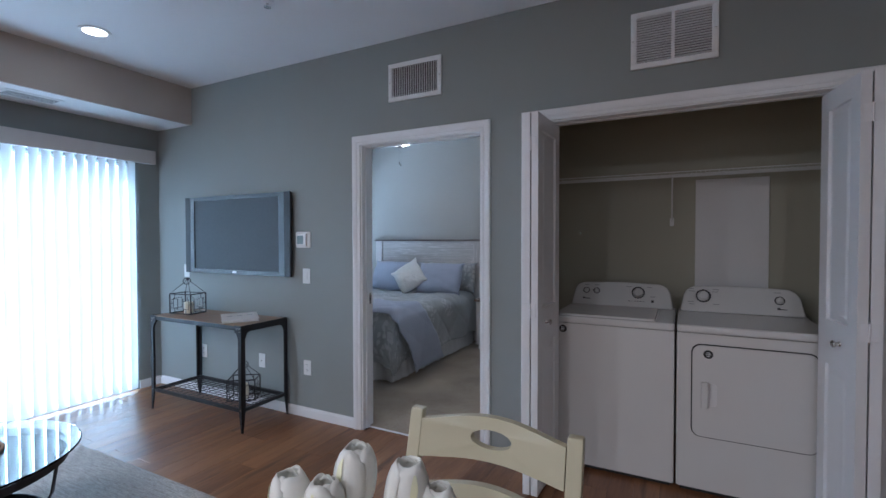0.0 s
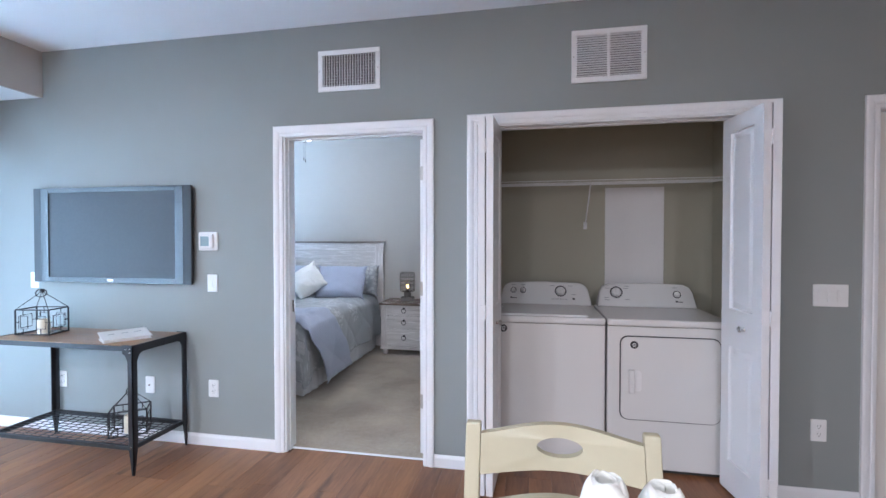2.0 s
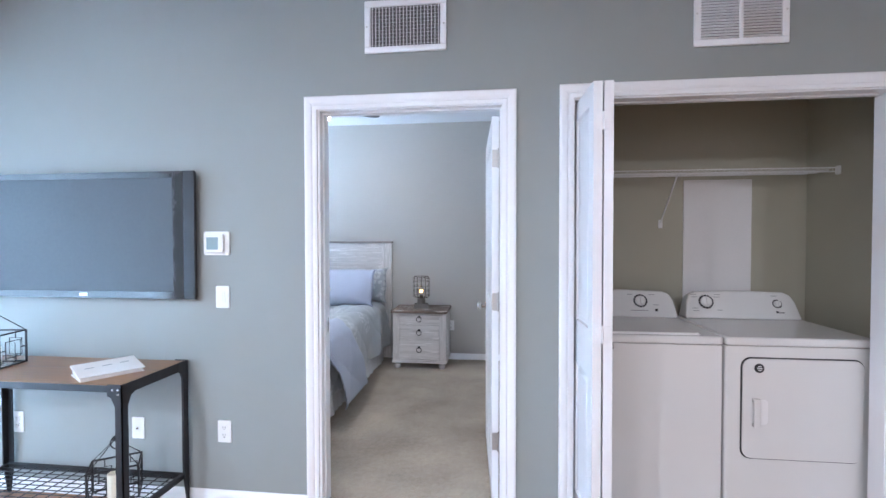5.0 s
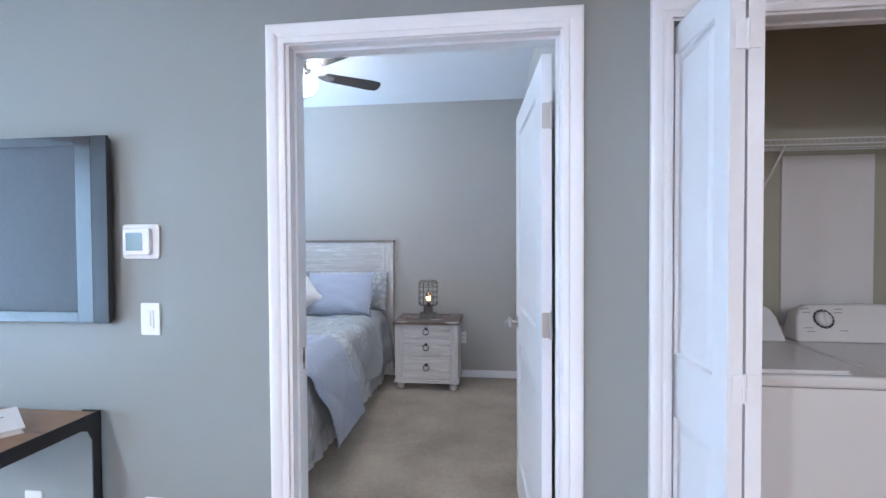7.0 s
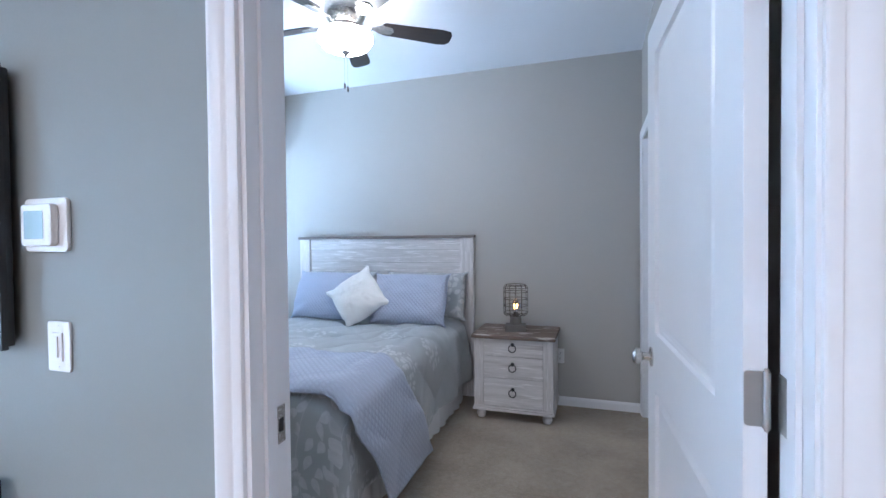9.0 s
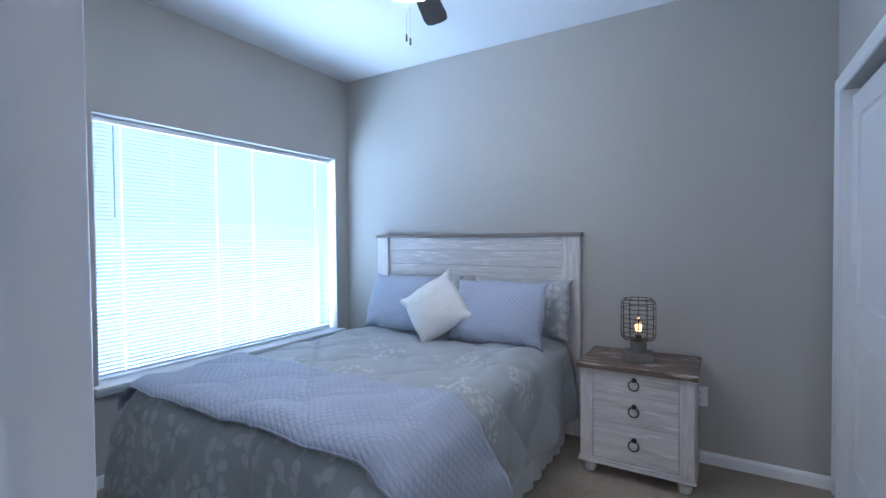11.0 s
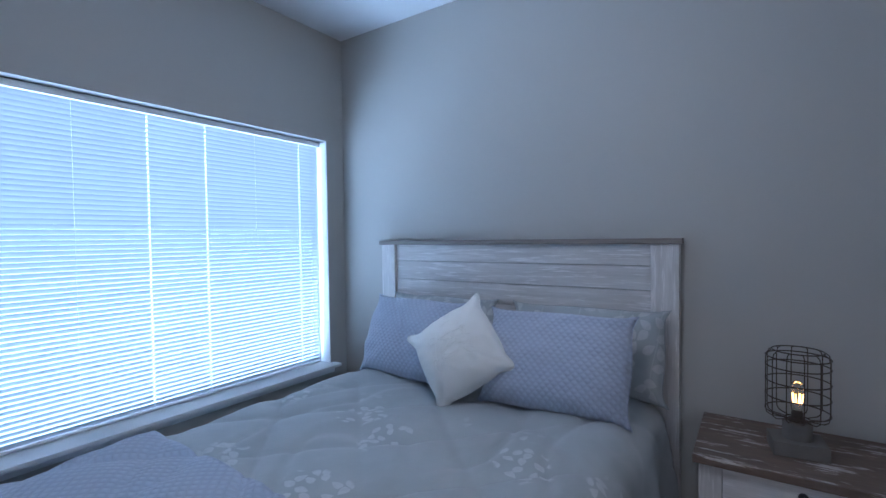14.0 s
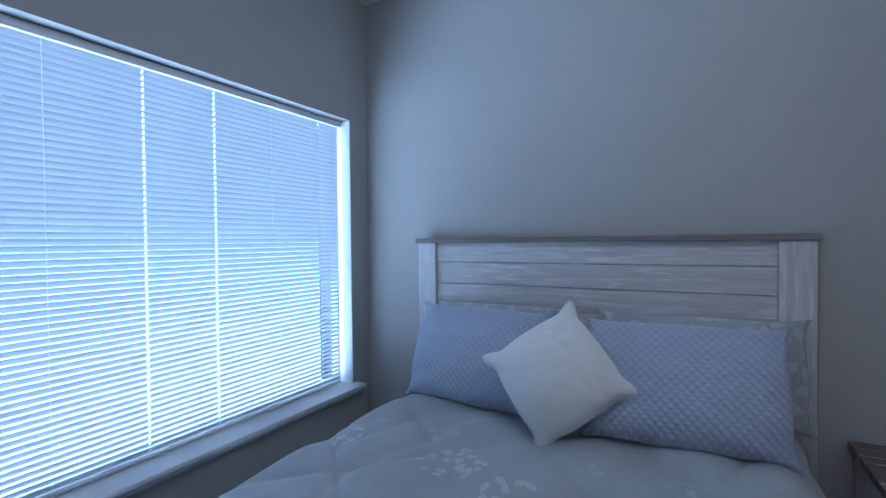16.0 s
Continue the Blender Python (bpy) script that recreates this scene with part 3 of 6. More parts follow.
jamb("door_jamb_second", DOOR2[0], DOOR2[1], DOOR2[2], WALL + 0.001, BWALL - 0.001, "white jamb of the next door")


def baseboard(name, x0, x1, y0, y1, along="x", face=-1):
    """A board 75 mm high with an eased top, on the room side of a wall face."""
    prof = [(0, 0.0), (0.013, 0.0), (0.013, 0.052), (0.010, 0.060), (0.0065, 0.070), (0.002, 0.075), (0, 0.075)]
    bm = bmesh.new()
    ends = []
    for e in (0, 1):
        ring = []
        for d, z in prof:
            if along == "x":
                ring.append(bm.verts.new(((x0, x1)[e], y0 + face * d, z + 0.001)))
            else:
                ring.append(bm.verts.new((x0 + face * d, (y0, y1)[e], z + 0.001)))
        ends.append(ring)
    k = len(prof)
    for i in range(k):
        bm.faces.new((ends[0][i], ends[0][(i + 1) % k], ends[1][(i + 1) % k], ends[1][i]))
    for r in ends:
        bm.faces.new(r)
    return solid(name, bm, M_TRIM, "white painted baseboard", "baseboard")


baseboard("baseboard", WEST + 0.014, DOOR[0] - 0.077, WALL - 0.0005, 0)
baseboard("baseboard_between", DOOR[1] + 0.071, CLOSET[0] - 0.069, WALL - 0.0005, 0)
baseboard("baseboard_right", CLOSET[1] + 0.069, DOOR2[0] - 0.069, WALL - 0.0005, 0)
baseboard("baseboard_patio", WEST + 0.0005, 0, SLIDE[1] + 0.02, WALL - 0.014, "y", 1)
baseboard("baseboard_bedroom_north", WEST + 0.014, EAST - 0.014, BACK - 0.0005, 0)
baseboard("baseboard_bedroom_west", WEST + 0.0005, 0, BWALL + 0.02, BACK - 0.014, "y", 1)
baseboard("baseboard_bedroom_south", WEST + 0.014, DOOR[0] - 0.1, BWALL + 0.0125, 0, "x", 1)

# second doors, closed
door2 = thing("door_second", (DOOR2[0] + 0.008, WALL + 0.05, 0.008), "white moulded two-panel door, closed", "door")
tagged(door2, kind="structure")
wd = DOOR2[1] - DOOR2[0] - 0.016
part("leaf", panel_leaf(wd, DOOR2[2] - 0.016, 0.035, [(0.11, wd - 0.11, 0.2, 0.86), (0.11, wd - 0.11, 1.0, 1.9)]), M_CREAM_TRIM, door2)
door3 = thing("door_bedroom_east", (EAST + 0.075, D3[0] + 0.006, 0.012), "white moulded two-panel door in the bedroom, closed", "door", rz=90)
tagged(door3, kind="structure")
wd = D3[1] - D3[0] - 0.012
part("leaf", panel_leaf(wd, D3[2] - 0.05, 0.035, [(0.11, wd - 0.11, 0.2, 0.86), (0.11, wd - 0.11, 1.0, 1.9)]), M_TRIM, door3)
solid("door_jamb_bedroom_east", boxes((EAST + 0.001, EAST + T - 0.001, D3[0] - 0.012, D3[0] + 0.004, 0, D3[2]), (EAST + 0.001, EAST + T - 0.001, D3[1] - 0.004, D3[1] + 0.012, 0, D3[2])), M_TRIM, "white jamb of the second bedroom door", "trim", smooth=False)

# ---- bedroom window with mini blinds ----
y0, y1, z0, z1 = WIN
window = thing("window_1", (WEST, (y0 + y1) / 2, z0), "wide window with white sill in the bedroom wall", "window")
tagged(window, kind="structure")
hw, hh = (y1 - y0) / 2, z1 - z0
part("window_sill", slab(rounded(-0.139, 0.068, -hw - 0.035, hw + 0.035, 0.006, 3), -0.02, 0.0, bevel=0.004), M_TRIM, window)
part("apron", boxes((0.0005, 0.016, -hw - 0.02, hw + 0.02, -0.062, -0.0205), (0.0005, 0.028, -hw - 0.02, hw + 0.02, -0.032, -0.021), bevel=0.003), M_TRIM, window)
for s in (-1, 1):
    part("window_frame", boxes((-0.1395, -0.095, s * hw - (0.0005 if s > 0 else -0.0005) - (0.022 if s > 0 else 0), s * hw - (0.0005 if s > 0 else -0.0005) + (0.022 if s < 0 else 0), 0.001, hh - 0.001), bevel=0.003), M_TRIM, window)
    part("reveal", boxes((-0.094, -0.002, s * hw - (0.006 if s > 0 else 0), s * hw + (0.006 if s < 0 else 0), 0.001, hh - 0.001)), M_TRIM, window, smooth=False)
part("window_frame", boxes((-0.1395, -0.095, -hw + 0.023, hw - 0.023, hh - 0.035, hh - 0.001), bevel=0.003), M_TRIM, window)
part("window_frame", boxes((-0.1395, -0.095, -hw + 0.023, hw - 0.023, 0.001, 0.035), bevel=0.003), M_TRIM, window)
pane = part("pane", boxes((-0.137, -0.1365, -hw + 0.02, hw - 0.02, 0.03, hh - 0.03)), M_PANE, window, smooth=False)
pane.visible_shadow = False

blind = thing("window_blind", (WEST - 0.075, (y0 + y1) / 2, z0), "pale horizontal mini blind lowered and tilted shut", "blind")
bw = hw - 0.018
part("headrail", boxes((-0.018, 0.018, -hw + 0.012, hw - 0.012, hh - 0.034, hh - 0.003), bevel=0.003), M_VENT, blind)
part("bottom_rail", boxes((-0.012, 0.012, -bw, bw - 0.010, 0.004, 0.016), bevel=0.004), M_VENT, blind)
slat = None
PITCH, TILT_SLAT = 0.0222, -58
CORDS = (3.94, 4.522, 4.805, 5.41)
count = int((hh - 0.075) / PITCH) + 1
bm = bmesh.new()
rows = []
for k in range(5):
    u = (k / 4 - 0.5) * 0.0255
    crown = 0.0022 * (1 - (2 * u / 0.0255) ** 2)
    stops = [-bw]
    for cy in CORDS:
        stops += [cy - (y0 + y1) / 2 - 0.003, cy - (y0 + y1) / 2 + 0.003]
    rows.append([bm.verts.new((u, s, crown)) for s in stops + [bw - 0.010]])
for j, (a, b) in enumerate(zip(rows, rows[1:])):
    for k in range(len(a) - 1):
        if k % 2 == 0 or j in (0, 3):       # the cords run through slots in the slats
            bm.faces.new((a[k], a[k + 1], b[k + 1], b[k]))
for i in range(count):
    m = pose(0, 0, 0.030 + i * PITCH, 0, TILT_SLAT + random.uniform(-1.2, 1.2), 0)
    if slat is None:
        slat = part("slat", bm, M_SLAT, blind)
        slat.matrix_basis = m
    else:
        again(slat, m)
yc = (y0 + y1) / 2
for cy in (3.94, 4.223, 4.522, 4.805, 5.093, 5.41):
    part("ladder_cord", rods(*[[(dx, cy - yc, 0.02), (dx, cy - yc, hh - 0.03)] for dx in (-0.0072, 0.0072)], r=0.0008 if cy not in CORDS else 0.0005, steps=4), M_CORD, blind)
part("tilt_wand", rods([(0.024, 3.892 - yc, hh - 0.04), (0.026, 3.892 - yc, hh - 0.56)], r=0.004, steps=6), M_WAND, blind, "clear plastic tilt wand")

# ---- patio door with vertical vanes ----
y0, y1, z0, z1 = SLIDE
patio = thing("window_patio_door", (WEST, (y0 + y1) / 2, 0.0), "white framed sliding glass patio door", "patio door")
tagged(patio, kind="structure")
hw = (y1 - y0) / 2
for a, b in ((-hw + 0.001, -hw + 0.06), (hw - 0.06, hw - 0.001), (-0.035, 0.035)):
    part("door_frame", boxes((-0.139, -0.06 - 0.055, a, b, 0.02, z1 - 0.002), bevel=0.003), M_TRIM, patio)
part("door_frame", boxes((-0.139, -0.01, -hw + 0.001, hw - 0.001, 0.0, 0.019), bevel=0.003), M_TRIM, patio)
pane = part("pane", boxes((-0.132, -0.131, -hw + 0.03, hw - 0.03, 0.03, z1 - 0.03)), M_PANE, patio, smooth=False)
pane.visible_shadow = False
for s in (-1, 1):
    part("reveal", boxes((-0.11, -0.001, s * hw - (0.008 if s > 0 else 0), s * hw + (0.008 if s < 0 else 0), 0.02, z1 - 0.002)), M_TRIM, patio, smooth=False)
vanes = thing("vertical_blind", (WEST + 0.035, (y0 + y1) / 2, 0.0), "closed white vertical vane blind over the patio door", "blind")
part("valance", boxes((0.03, 0.042, -hw - 0.12, hw + 0.15, 2.085, 2.205), (-0.034, 0.0295, hw + 0.138, hw + 0.15, 2.085, 2.205), (-0.034, 0.0295, -hw - 0.12, hw + 0.137, 2.193, 2.205), bevel=0.003), M_VALANCE, vanes, "plain white valance board")
part("headrail", boxes((-0.02, 0.02, -hw - 0.1, hw + 0.12, 2.085, 2.12), bevel=0.003), M_VENT, vanes)
bm = bmesh.new()
rows = []
for k in range(7):
    u = (k / 6 - 0.5) * 0.080
    rows.append([bm.verts.new((0.006 * (1 - (2 * u / 0.080) ** 2), u, z)) for z in (0.022, 2.085)])
for a, b in zip(rows, rows[1:]):
    bm.faces.new((a[0], a[1], b[1], b[0]))
vane = None
for i in range(24):
    m = pose(0.0, hw + 0.0 - 0.045 - i * 0.0785, 0, 0, 0, 19 + random.uniform(-2.5, 2.5))
    if vane is None:
        vane = part("vane", bm, M_VANE, vanes)
        vane.matrix_basis = m
    else:
        again(vane, m)

# ---- bedroom door, open ----
leaf_w, leaf_h = 0.88, 2.015
bed_door = thing("bedroom_door", (-1.006, BWALL + 0.024, 0.012), "white moulded two-panel bedroom door standing open", "door", rz=93.5)
leaf = part("leaf", panel_leaf(leaf_w, leaf_h, 0.035, [(0.145, leaf_w - 0.125, 0.20, 0.825), (0.145, leaf_w - 0.125, 1.015, leaf_h - 0.105)]), M_TRIM, bed_door)
for side in (0, 1):
    s = -1 if side == 0 else 1
    base = 0.0 if side == 0 else 0.035
    knob = lathe([(0.0, 0.0), (0.032, 0.0), (0.032, 0.004), (0.014, 0.008), (0.012, 0.026), (0.020, 0.032), (0.0275, 0.042), (0.0275, 0.052), (0.020, 0.060), (0.0, 0.063)], 24, "y")
    bmesh.ops.transform(knob, matrix=Matrix.Translation((leaf_w - 0.065, base, 0.925)) @ Matrix.Diagonal((1, s, 1, 1)), verts=knob.verts[:])
    part("door_knob", knob, M_CHROME, leaf, "round satin nickel knob")
for z in (0.335, 1.062, 1.80):
    bm = slab(rounded(0.002, 0.034, z - 0.045, z + 0.045, 0.006, 3), -0.0025, -0.0005, yz)
    tube(bm, [(-0.008, 0.004, z - 0.045), (-0.008, 0.004, z + 0.045)], 0.006, 10)
    tube(bm, [(-0.008, 0.004, z - 0.050), (-0.008, 0.004, z + 0.050)], 0.0035, 8)
    part("hinge", bm, M_HINGE, leaf, "satin nickel hinge")
    solid("door_hinge_leaf", boxes((DOOR[1] - 0.0030, DOOR[1] - 0.0002, BWALL - 0.026, BWALL + 0.010, z - 0.033, z + 0.057), bevel=0.001), M_HINGE, "satin nickel hinge leaf on the jamb", "hinge")
solid("door_strike_plate", boxes((DOOR[0] + 0.0002, DOOR[0] + 0.0025, 2.764, 2.792, 0.905, 0.985), bevel=0.001), M_CHROME, "satin nickel strike plate on the jamb", "strike plate")
solid("door_strike_hole", boxes((DOOR[0] + 0.0026, DOOR[0] + 0.0032, 2.771, 2.785, 0.93, 0.958)), M_SLOT, "dark latch hole in the strike plate", "strike plate")


def bifold(name, mirror, pivot, apex_a, apex_b, tip):
    """Two hinged leaves folded outwards: pivot to apex_a, apex_b to tip, all (x, y) in plan."""
    th = thing(name, (pivot[0], pivot[1], 0.012), "white moulded bifold closet door folded open", "bifold door", group="closet doors")
    h, t = 2.034, 0.037

    def leaf_at(p, q, nm):
        w = math.dist(p, q)
        ob = part("leaf", panel_leaf(w, h, t, [(0.075, w - 0.075, 0.17, 0.80), (0.075, w - 0.075, 1.00, h - 0.085)]), M_TRIM, th)
        ang = math.degrees(math.atan2(q[1] - p[1], q[0] - p[0]))
        ob.matrix_basis = pose(p[0] - pivot[0], p[1] - pivot[1], 0, 0, 0, ang)
        return ob, w
    a, wa = leaf_at(pivot, apex_a, "outer")
    b, wb = leaf_at(apex_b, tip, "inner")
    cx, cy = (apex_a[0] + apex_b[0]) / 2 - pivot[0], min(apex_a[1], apex_b[1]) - pivot[1]
    for z in (0.17, 0.99, 1.87):
        bm = boxes((cx - 0.030, cx - 0.004, cy - 0.0045, cy - 0.002, z - 0.035, z + 0.035), (cx + 0.004, cx + 0.030, cy - 0.0045, cy - 0.002, z - 0.035, z + 0.035), bevel=0.001)
        tube(bm, [(cx, cy - 0.004, z - 0.038), (cx, cy - 0.004, z + 0.038)], 0.0045, 8)
        part("hinge", bm, M_TRIM, th, "white painted hinge")
    return th, a, b, wa, wb


SMALL_KNOB = [(0.0, 0.0), (0.011, 0.0), (0.008, 0.006), (0.007, 0.014), (0.014, 0.020), (0.016, 0.027), (0.010, 0.032), (0.0, 0.033)]
right_fold, ra, rb, wa, wb = bifold("bifold_door", 1, (0.822, 2.785), (0.7985, 2.44), (0.792, 2.44), (0.744, 2.79))
k = lathe(SMALL_KNOB, 16, "y")
bmesh.ops.transform(k, matrix=Matrix.Translation((0.14, 0.037, 0.912)), verts=k.verts[:])
part("knob", k, M_CHROME, rb, "small satin nickel knob")
left_fold, la, lb, wa, wb = bifold("bifold_door", -1, (-0.640, 2.785), (-0.622, 2.397), (-0.541, 2.397), (-0.522, 2.785))
k = lathe(SMALL_KNOB, 16, "y")
bmesh.ops.transform(k, matrix=Matrix.Translation((0.14, 0.0, 0.912)) @ Matrix.Diagonal((1, -1, 1, 1)), verts=k.verts[:])
part("knob", k, M_CHROME, lb, "small satin nickel knob")
solid("trim_closet_track", boxes((CLOSET[0] + 0.01, CLOSET[1] - 0.01, 2.745, 2.775, 2.047, 2.0555)), M_TRIM, "white bifold track in the closet head", "track", smooth=False)

# ---- bright outdoors beyond the two openings ----
for nm, (ya, yb, za, zb) in (("backdrop_bedroom_window", (WIN[0] - 0.5, WIN[1] + 0.5, -0.5, 3.2)), ("backdrop_patio", (SLIDE[0] - 0.6, SLIDE[1] + 0.4, -1.0, 3.0))):
    solid(nm, boxes((WEST - 0.75, WEST - 0.74, ya, yb, za, zb)), M_DAYGLOW, "plain bright daylight beyond the glass", "backdrop", smooth=False)
# ---- laundry closet ----


def appliance(name, x0, label, dryer):
    w, d, front, top = 0.685, 0.66, 2.838, 0.915
    th = thing(name, (x0, front, 0.0), label, "dryer" if dryer else "washing machine")
    part("cabinet", slab(rounded(0.0, w, 0.012, d, 0.012, 3), 0.025, top - 0.045, bevel=0.004), M_ENAMEL, th)
    part("plinth", boxes((0.02, w - 0.02, 0.03, d - 0.02, 0.004, 0.0245)), M_SLOT, th, smooth=False)
    for fx in (0.05, w - 0.05):
        part("foot", lathe([(0.018, 0.0), (0.018, 0.008), (0.008, 0.01), (0.008, 0.03)], 10, "z", (fx, 0.06, 0.0)), M_SLOT, th)
    top_bm = slab(rounded(0.0, w, 0.0, d, 0.02, 4), top - 0.042, top, bevel=0.012, segments=4)
    part("top_panel", top_bm, M_ENAMEL, th)
    # control console: a sloping, rounded back panel
    bm = bmesh.new()
    outline = [(0.015, 0.0), (0.035, 0.105), (0.055, 0.140), (0.095, 0.158), (w / 2, 0.166), (w - 0.095, 0.158), (w - 0.055, 0.140), (w - 0.035, 0.105), (w - 0.015, 0.0)]
    f = [bm.verts.new((x, d - 0.13 + z * 0.42, top + 0.001 + z)) for x, z in outline]
    b = [bm.verts.new((x, d - 0.005, top + 0.001 + z * 0.96)) for x, z in outline]
    bm.faces.new(f)
    bm.faces.new(b[::-1])
    for i in range(len(f)):
        j = (i + 1) % len(f)
        bm.faces.new((f[i], f[j], b[j], b[i]))
    bmesh.ops.recalc_face_normals(bm, faces=bm.faces[:])
    edges = [e for e in bm.edges if e.calc_face_angle(0) > 0.6]
    bmesh.ops.bevel(bm, geom=edges, offset=0.012, segments=4, profile=0.5, affect="EDGES", clamp_overlap=True)
    console = part("control_console", bm, M_ENAMEL, th)

    def on_console(x, z, proud=0.0):
        n = Vector((0, -1, 0.42)).normalized()
        return Vector((x, d - 0.13 + z * 0.42, top + 0.001 + z)) + n * proud
    tilt = Matrix.Rotation(math.atan(0.42) * -1, 4, "X")

    def dial(x, z, r, ticks, nm="dial"):
        bm = lathe([(0.0, 0.0), (r, 0.0), (r, -0.010), (r * 0.82, -0.016), (0.0, -0.018)], 24, "y")
        box(bm, -r * 0.18, r * 0.18, -0.026, -0.016, -r * 0.8, r * 0.8)
        bmesh.ops.transform(bm, matrix=Matrix.Translation(on_console(x, z, 0.001)) @ tilt, verts=bm.verts[:])
        kn = part(nm, bm, M_ENAMEL, console, "white control dial")
        bm = bmesh.new()
        for i in range(ticks):
            a = 2 * math.pi * i / ticks
            lo = bmesh.new()
            box(lo, -r * 0.24, r * 0.24, -0.0012, 0.0, r * 1.08, r * 1.40)
            rot = Matrix.Rotation(a, 4, "Y")
            mtx = Matrix.Translation(on_console(x, z, 0.0012)) @ tilt @ rot
            for fc in lo.faces:
                bm.faces.new([bm.verts.new(mtx @ v.co) for v in fc.verts])
            lo.free()
        part("dial_marks", bm, M_DIAL, console, "dark print round the dial")

    def bars(x, z, wd, ht, mat=M_GREYINK, nm="printed_bar"):
        bm = boxes((-wd / 2, wd / 2, -0.0012, 0.0, -ht / 2, ht / 2))
        bmesh.ops.transform(bm, matrix=Matrix.Translation(on_console(x, z, 0.0012)) @ tilt, verts=bm.verts[:])
        part(nm, bm, mat, console, smooth=False)
    if dryer:
        dial(0.145, 0.098, 0.031, 14)
        dial(0.545, 0.090, 0.019, 16)
        bars(0.555, 0.040, 0.046, 0.005, M_DIAL)
        bars(0.538, 0.044, 0.014, 0.010, M_DIAL)
        for bx, bz in ((0.075, 0.14), (0.08, 0.125), (0.075, 0.06), (0.08, 0.045), (0.215, 0.14), (0.21, 0.125), (0.215, 0.05), (0.535, 0.135)):
            bars(bx, bz, 0.034, 0.004)
    else:
        dial(0.115, 0.10, 0.016, 14)
        dial(0.185, 0.10, 0.016, 14)
        dial(0.455, 0.098, 0.030, 14)
        bars(0.120, 0.045, 0.046, 0.005, M_DIAL)
        bars(0.100, 0.049, 0.014, 0.010, M_DIAL)
        for i in range(6):
            bars(0.40 + i * 0.018, 0.042, 0.010, 0.004, M_DIAL)
        bars(0.545, 0.045, 0.016, 0.016, M_DIAL, "start_button")
        for bx, bz in ((0.115, 0.138), (0.185, 0.138), (0.395, 0.135), (0.525, 0.135), (0.545, 0.075)):
            bars(bx, bz, 0.032, 0.004)

    def badge(x, z, y):
        part("round_badge", lathe([(0.0, 0.0), (0.023, 0.0), (0.022, -0.003), (0.0, -0.0035)], 24, "y", (x, y, z)), M_DIAL, th, "round dark badge")
        for i, wd in ((-1, 0.016), (0, 0.024), (1, 0.018)):
            part("badge_bar", boxes((x - wd / 2, x + wd / 2, y - 0.005, y - 0.0032, z + i * 0.009 - 0.002, z + i * 0.009 + 0.002)), M_PLASTIC, th, smooth=False)
    if dryer:
        part("door_groove", slab(rounded(0.070, w - 0.060, 0.313, 0.817, 0.047, 6), 0.0105, 0.0135, xz), M_SLOT, th, smooth=False)
        door = part("dryer_door", slab(rounded(0.076, w - 0.066, 0.319, 0.811, 0.042, 6), 0.0, 0.0104, xz, bevel=0.003), M_ENAMEL, th, "rounded rectangular dryer door")
        part("handle_recess", slab(rounded(0.128, 0.192, 0.488, 0.612, 0.018, 4), -0.0012, -0.0002, xz), M_GREYPANEL, door, "shaded recess beside the handle")
        bm = boxes((0.118, 0.150, -0.024, -0.014, 0.480, 0.618), (0.118, 0.150, -0.0138, -0.0002, 0.480, 0.496), (0.118, 0.150, -0.0138, -0.0002, 0.602, 0.618), bevel=0.004)
        part("handle", bm, M_ENAMEL, door)
        badge(0.150, 0.765, -0.0002)
    else:
        part("lid", slab(rounded(0.05, w - 0.10, 0.03, d - 0.16, 0.02, 4), top + 0.0005, top + 0.012, bevel=0.005, segments=3), M_ENAMEL, th, "white top-loading lid")
        part("lid_groove", slab(rounded(0.045, w - 0.095, 0.026, d - 0.156, 0.022, 4), top + 0.0002, top + 0.002), M_GREYPANEL, th, smooth=False)
        badge(0.075, 0.835, 0.012)
    return th


appliance("washing_machine", -0.587, "white top-loading washing machine in the laundry closet", False)
appliance("clothes_dryer", 0.108, "white front-loading clothes dryer beside the washing machine", True)

shelf = thing("wire_shelf", (0, 0, 1.80), "white ventilated wire shelf with one diagonal bracket", "shelf")
x0, x1 = CX0 + 0.004, CX1 - 0.004
for y, z in ((3.37, 0.012), (3.37, -0.012), (3.46, 0.006), (3.56, 0.006), (3.650, 0.012)):
    part("long_wire", rods([(x0, y, z), (x1, y, z)], r=0.0032), M_PLASTIC, shelf)
bm = bmesh.new()
n_w = 66
for i in range(n_w):
    x = x0 + 0.012 + (x1 - x0 - 0.024) * i / (n_w - 1)
    tube(bm, [(x, 3.650, 0.015), (x, 3.371, 0.015), (x, 3.368, -0.012)], 0.0012, 4)
tagged(part("deck_wire_mesh", bm, M_PLASTIC, shelf), kind="stuff")
part("bracket", rods([(0.07, 3.375, -0.01), (0.065, 3.650, -0.295)], r=0.005), M_PLASTIC, shelf, "white diagonal support bracket")
part("bracket_foot", boxes((0.052, 0.078, 3.648, 3.658, -0.33, -0.275), bevel=0.002), M_PLASTIC, shelf)
for x in (x0 + 0.008, x1 - 0.008):
    part("end_clip", boxes((x - 0.008, x + 0.008, 3.355, 3.385, -0.028, 0.022), bevel=0.003), M_PLASTIC, shelf)
panel = thing("electrical_panel", (0.42, CY, 0.86), "pale grey electrical panel cover on the closet wall", "electrical panel")
part("cover", boxes((-0.21, 0.21, -0.012, -0.0005, 0.0, 0.925), bevel=0.003), M_GREYPANEL, panel)
# thin raised strips stand for faint shadow lines of the shelf wires
for z in (0.862, 0.880, 0.898):
    part("wire_shadow_line", boxes((-0.150, 0.150, -0.0132, -0.0122, z, z + 0.004)), M_GREYPANEL, panel, smooth=False)

# ---- vents ----


